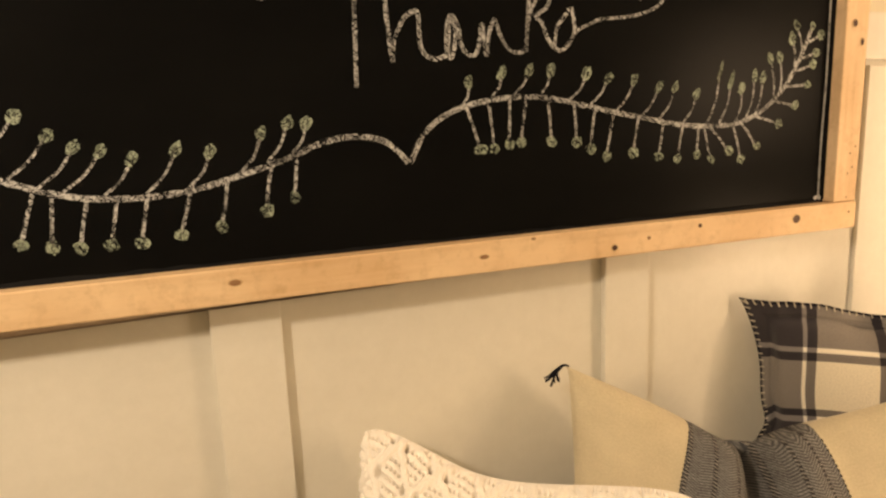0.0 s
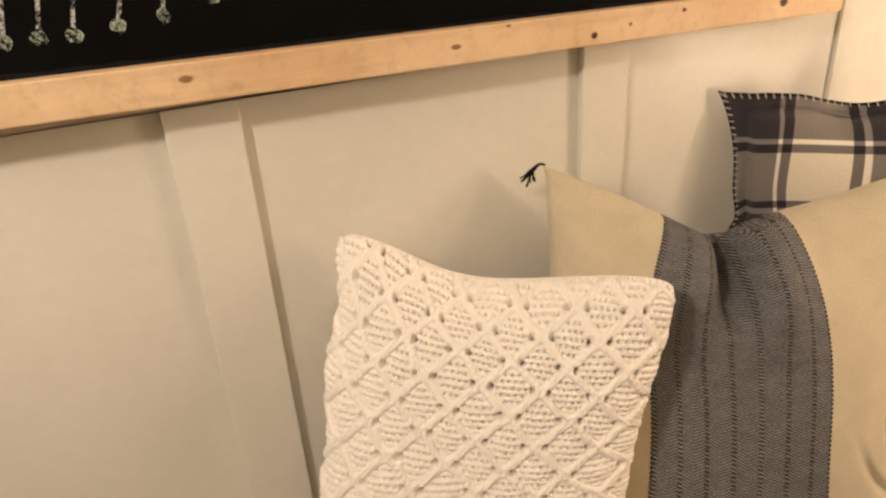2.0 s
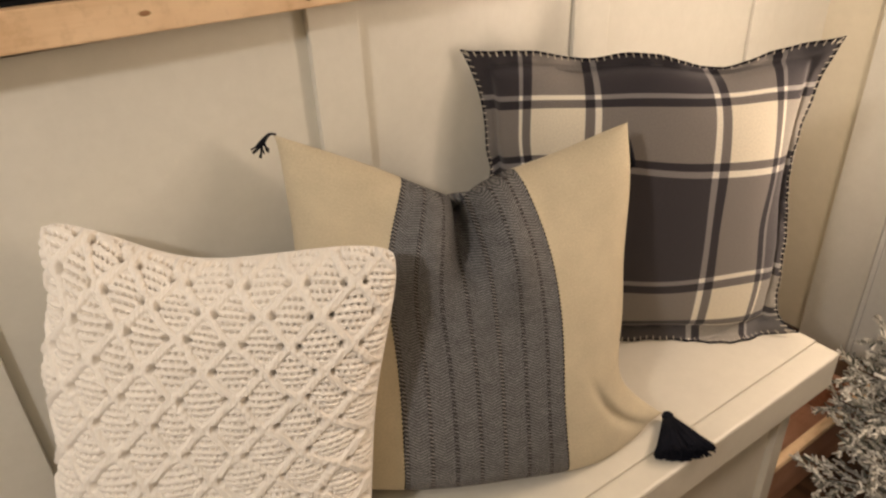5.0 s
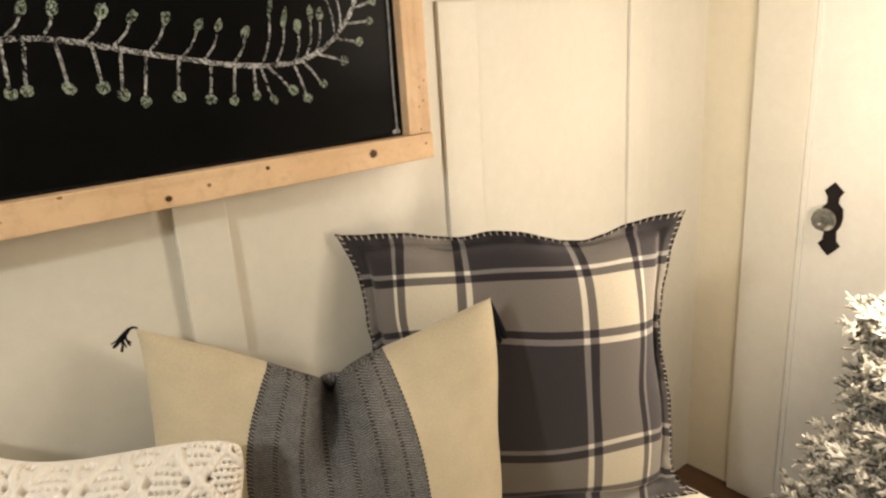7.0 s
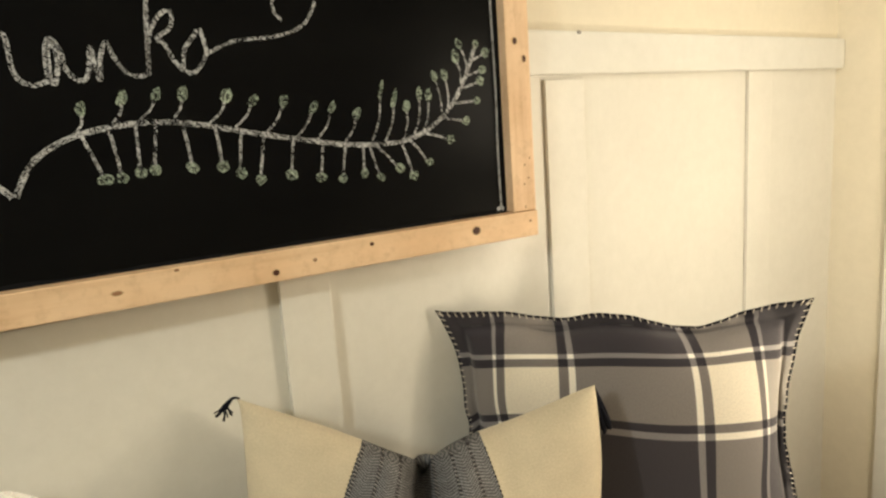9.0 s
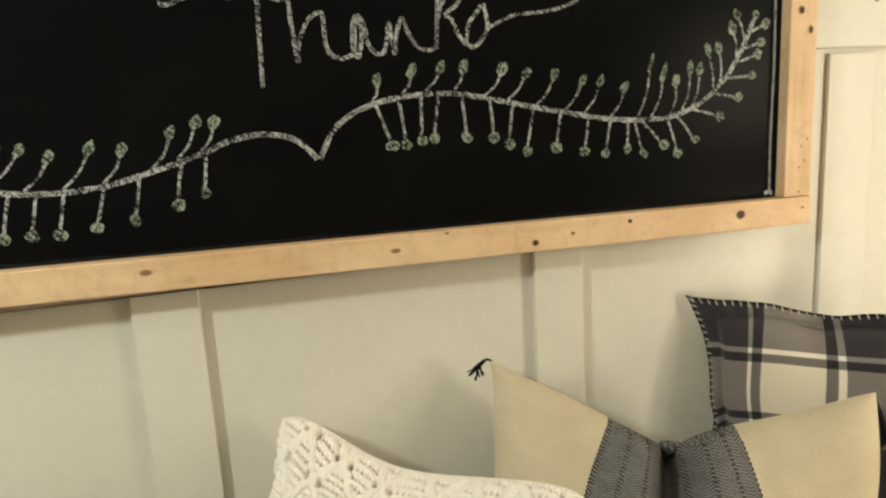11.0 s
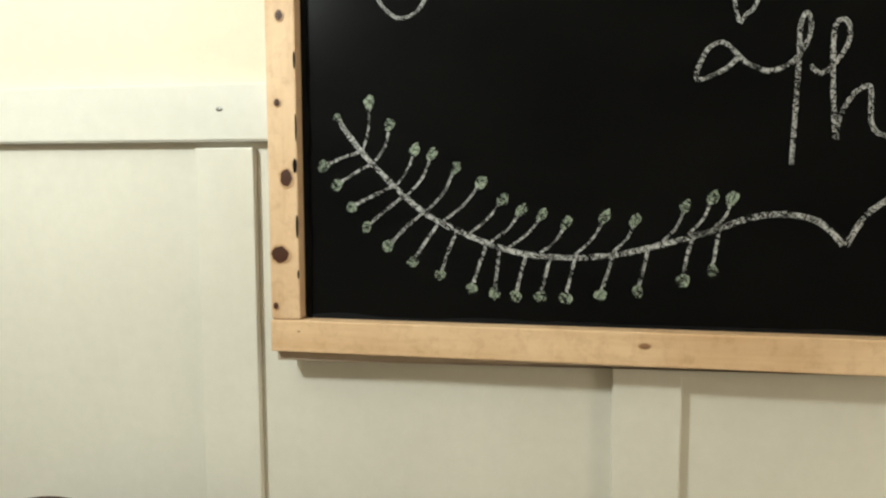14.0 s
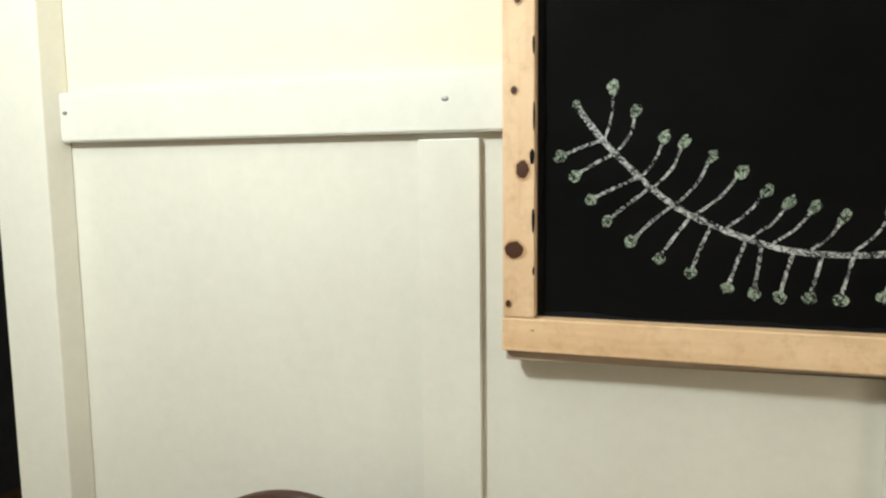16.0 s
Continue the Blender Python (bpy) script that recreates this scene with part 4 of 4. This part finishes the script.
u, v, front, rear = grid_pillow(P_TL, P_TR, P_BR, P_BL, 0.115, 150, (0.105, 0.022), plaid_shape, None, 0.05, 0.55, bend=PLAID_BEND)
sheet("front_cover", front, u, v, PLAID, plaid, PO, label="charcoal and cream plaid weave")
sheet("back_cover", rear, u, v, PLAID, plaid, PO, flip=True)
bm, bm2 = bmesh.new(), bmesh.new()
n = 150
border = [(0, k) for k in range(n)] + [(k, n) for k in range(n)] + [(n, n - k) for k in range(n)] + [(n - k, 0) for k in range(n)]
inner = lambda r, c, d: (min(max(r, d), n - d), min(max(c, d), n - d))
pts = [Vector(front[i]) - Vector(PO) for i in border]
tube(bm2, [p for p in pts[::3]] + [pts[0]], [0.0020] * (len(pts[::3]) + 1), 6)
for i in border[1::3]:
    a, c = Vector(front[i]), Vector(front[inner(*i, 2)])
    nr = Vector((-0.64, -0.76, 0.08))
    off = (a - c).normalized() * 0.002
    tube(bm, [Vector(c) + nr * 0.0012 - Vector(PO), a + off + nr * 0.0020 - Vector(PO)], [0.0011, 0.0011], 4)
part("edge_yarn", bm2, BLACK_YARN, plaid, "dark yarn edge roll", True)
part("blanket_stitching", bm, STITCH, plaid, "cream blanket stitches round the edge")

# ---- crate, tree, chair, lamps ----
RO = (2.02, -0.35, 0)
crate = thing("wooden_crate", RO, "low reddish-brown wooden crate beside the bench", "crate")
part("side_board", boxed(1.80, 2.22, -0.475, -0.458, 0.0, 0.13, 0.003, RO), CRATEW, crate)
part("rim", boxed(1.795, 2.225, -0.479, -0.454, 0.1305, 0.152, 0.009, RO), PINE_X, crate, "lighter worn wooden rim")
part("side_board", boxed(1.80, 2.22, -0.217, -0.20, 0.0, 0.15, 0.003, RO), CRATEW, crate)
part("end_board", boxed(1.80, 1.817, -0.457, -0.218, 0.0, 0.13, 0.003, RO), CRATEW, crate)
part("end_board", boxed(2.203, 2.22, -0.457, -0.218, 0.0, 0.13, 0.003, RO), CRATEW, crate)
part("base_board", boxed(1.818, 2.202, -0.457, -0.218, 0.0, 0.012, 0, RO), CRATEW, crate)

FLOCK, nt, b = material("flocked_needles", 0.9, 0.2)
geo = nt.nodes.new("ShaderNodeNewGeometry")
nt.links.new(ramp(nt, geo.outputs["Random Per Island"], [(0.0, (0.07, 0.075, 0.055)), (0.30, (0.30, 0.29, 0.25)), (0.6, (0.56, 0.53, 0.47)), (1.0, (0.88, 0.85, 0.78))]), b.inputs["Base Color"])
TX, TY = 2.15, -0.85
tree = thing("flocked_tree", (TX, TY, 0), "small snow-flocked artificial fir tree with warm lights", "christmas tree")
part("trunk", tube(bmesh.new(), [(0, 0, 0), (0, 0, 0.8), (0, 0, 1.27)], [0.03, 0.022, 0.006], 10), BARK, tree)
rnd = random.Random(4)
quads, verts = [], []


def needle(a, d, length, wide):
    side = d.cross(Vector((rnd.uniform(-1, 1), rnd.uniform(-1, 1), rnd.uniform(-1, 1)))).normalized() * wide
    k = len(verts)
    tip = a + d * length
    other = d.cross(side)
    ring = [side, -0.5 * side + 0.87 * other, -0.5 * side - 0.87 * other]
    verts.extend([a + w for w in ring] + [tip + w * 0.6 for w in ring])
    quads.extend([(k, k + 1, k + 4, k + 3), (k + 1, k + 2, k + 5, k + 4), (k + 2, k, k + 3, k + 5), (k + 3, k + 4, k + 5)])


def spread_at(z):
    return (0.195 + 0.30 * math.exp(-z / 0.4) + 0.16 * math.exp(-z / 0.2)) * min(1.0, max((1.30 - z) / 0.32, 0.06))


for k in range(300):
    z = 0.12 + 1.12 * (k / 300) ** 0.9
    ang, reach = k * 2.39996, spread_at(z) * rnd.uniform(0.80, 1.05)
    reach = min(reach, 0.30 / max(math.cos(ang), 0.05))
    if abs(z + 0.03 - TREE_LAMP[2]) < 0.13 and math.cos(ang - 2.41) > 0.5:
        reach *= 0.55
    d = Vector((math.cos(ang), math.sin(ang), rnd.uniform(0.02, 0.25))).normalized()
    base = Vector((0, 0, z))
    limb = tube(bmesh.new(), [base, base + d * reach * 0.6, base + d * reach + Vector((0, 0, 0.01))], [0.005, 0.0035, 0.002], 4)
    part("branch", limb, BARK, tree)
    twigs = [(base + d * reach * s, d, reach * 0.10) for s in (0.55, 0.8, 0.92)]
    for s in (0.35, 0.43, 0.51, 0.59, 0.67, 0.75, 0.83, 0.91, 0.98):
        for sg in (-1, 1):
            side = (d.cross(Vector((0, 0, 1))) * sg + d * 0.8 + Vector((0, 0, rnd.uniform(-0.2, 0.3)))).normalized()
            twigs.append((base + d * reach * s, side, 0.105 * (1.15 - s * 0.5)))
    for a, td, length in twigs:
        for m in range(32):
            nd = (td * 0.9 + Vector((rnd.uniform(-1, 1), rnd.uniform(-1, 1), rnd.uniform(-0.8, 1))) * 0.75).normalized()
            needle(a + td * length * (m / 31), nd, rnd.uniform(0.010, 0.021), 0.0034)
me = bpy.data.meshes.new("needles")
me.from_pydata([tuple(w) for w in verts], [], quads)
me.materials.append(FLOCK)
needles = new("needles", me)
needles.parent = tree
tagged(needles, "white flocked needles", kind="stuff")
GLOW, nt, b = material("bulb_glow", 0.4)
b.inputs["Emission Color"].default_value = (1.0, 0.78, 0.5, 1)
b.inputs["Emission Strength"].default_value = 5
b.inputs["Base Color"].default_value = (0.9, 0.8, 0.6, 1)
for k in range(14):
    z = 0.25 + 0.95 * k / 14
    ang, r = k * 2.1 + 0.6, spread_at(z) + 0.01
    r = min(r, 0.30 / max(math.cos(ang), 0.05))
    part("light_bulb", ball(bmesh.new(), (r * math.cos(ang), r * math.sin(ang), z), 0.0045, (1, 1, 1.5), 8), GLOW, tree, "warm white light bulb", True)

# dark bow-back chair, of which only the crest comes into view
HX, HY = -0.27, -0.27
HO = (HX, HY, 0)
chair = thing("dark_chair", HO, "dark brown glossy wooden chair with a bowed back", "chair")
bm = bmesh.new()
rows = []
for k in range(25):
    x = -0.19 + 0.38 * k / 24
    top, y = 0.975 - x * x / 0.42, 0.10 - x * x * 0.8
    rows.append([bm.verts.new((x, y + dy, z)) for dy, z in ((-0.009, 0.83), (-0.010, top - 0.006), (0.0, top), (0.010, top - 0.006), (0.009, 0.83))])
for p, q in zip(rows, rows[1:]):
    for k in range(5):
        bm.faces.new((p[k], q[k], q[(k + 1) % 5], p[(k + 1) % 5]))
bm.faces.new(rows[0])
bm.faces.new(rows[-1][::-1])
part("crest_rail", bm, DARKW, chair, "", True)
for x in (-0.165, 0.165):
    part("back_post", tube(bmesh.new(), [(x, 0.075, 0.455), (x, 0.076, 0.85)], [0.014, 0.012], 10), DARKW, chair, "", True)
for k in range(5):
    x = -0.12 + 0.06 * k
    part("spindle", tube(bmesh.new(), [(x, 0.09, 0.455), (x, 0.097, 0.84)], [0.008, 0.006], 8), DARKW, chair, "", True)
part("seat", boxed(-0.21, 0.21, -0.27, 0.11, 0.425, 0.46, 0.012), DARKW, chair)
for x, y in ((-0.17, -0.22), (0.17, -0.22), (-0.16, 0.08), (0.16, 0.08)):
    part("leg", tube(bmesh.new(), [(x * 1.12, y * 1.1, 0.0), (x, y, 0.43)], [0.014, 0.018], 10), DARKW, chair, "", True)

# pendant fixtures out of view, added to hold the two inferred lamps
GLOBE, nt, b = material("opal_shade", 0.4)
b.inputs["Base Color"].default_value = (0.8, 0.78, 0.72, 1)
for (x, y, z) in (CEILING_LAMP, ENTRY_LAMP):
    drop = z - CEIL_Z
    fix = thing("added_pendant", (x, y, CEIL_Z), "unseen pendant fixture added to hold an inferred lamp", "lamp", "pendant lamps")
    part("canopy", ball(bmesh.new(), (0, 0, -0.005), 0.05, (1, 1, 0.3)), IRON, fix, "", True)
    if drop < -0.2:
        part("cord", tube(bmesh.new(), [(0, 0, -0.01), (0, 0, drop + 0.13)], [0.003, 0.003], 8), IRON, fix)
        part("socket", tube(bmesh.new(), [(0, 0, drop + 0.135), (0, 0, drop + 0.085)], [0.018, 0.022], 12), IRON, fix)
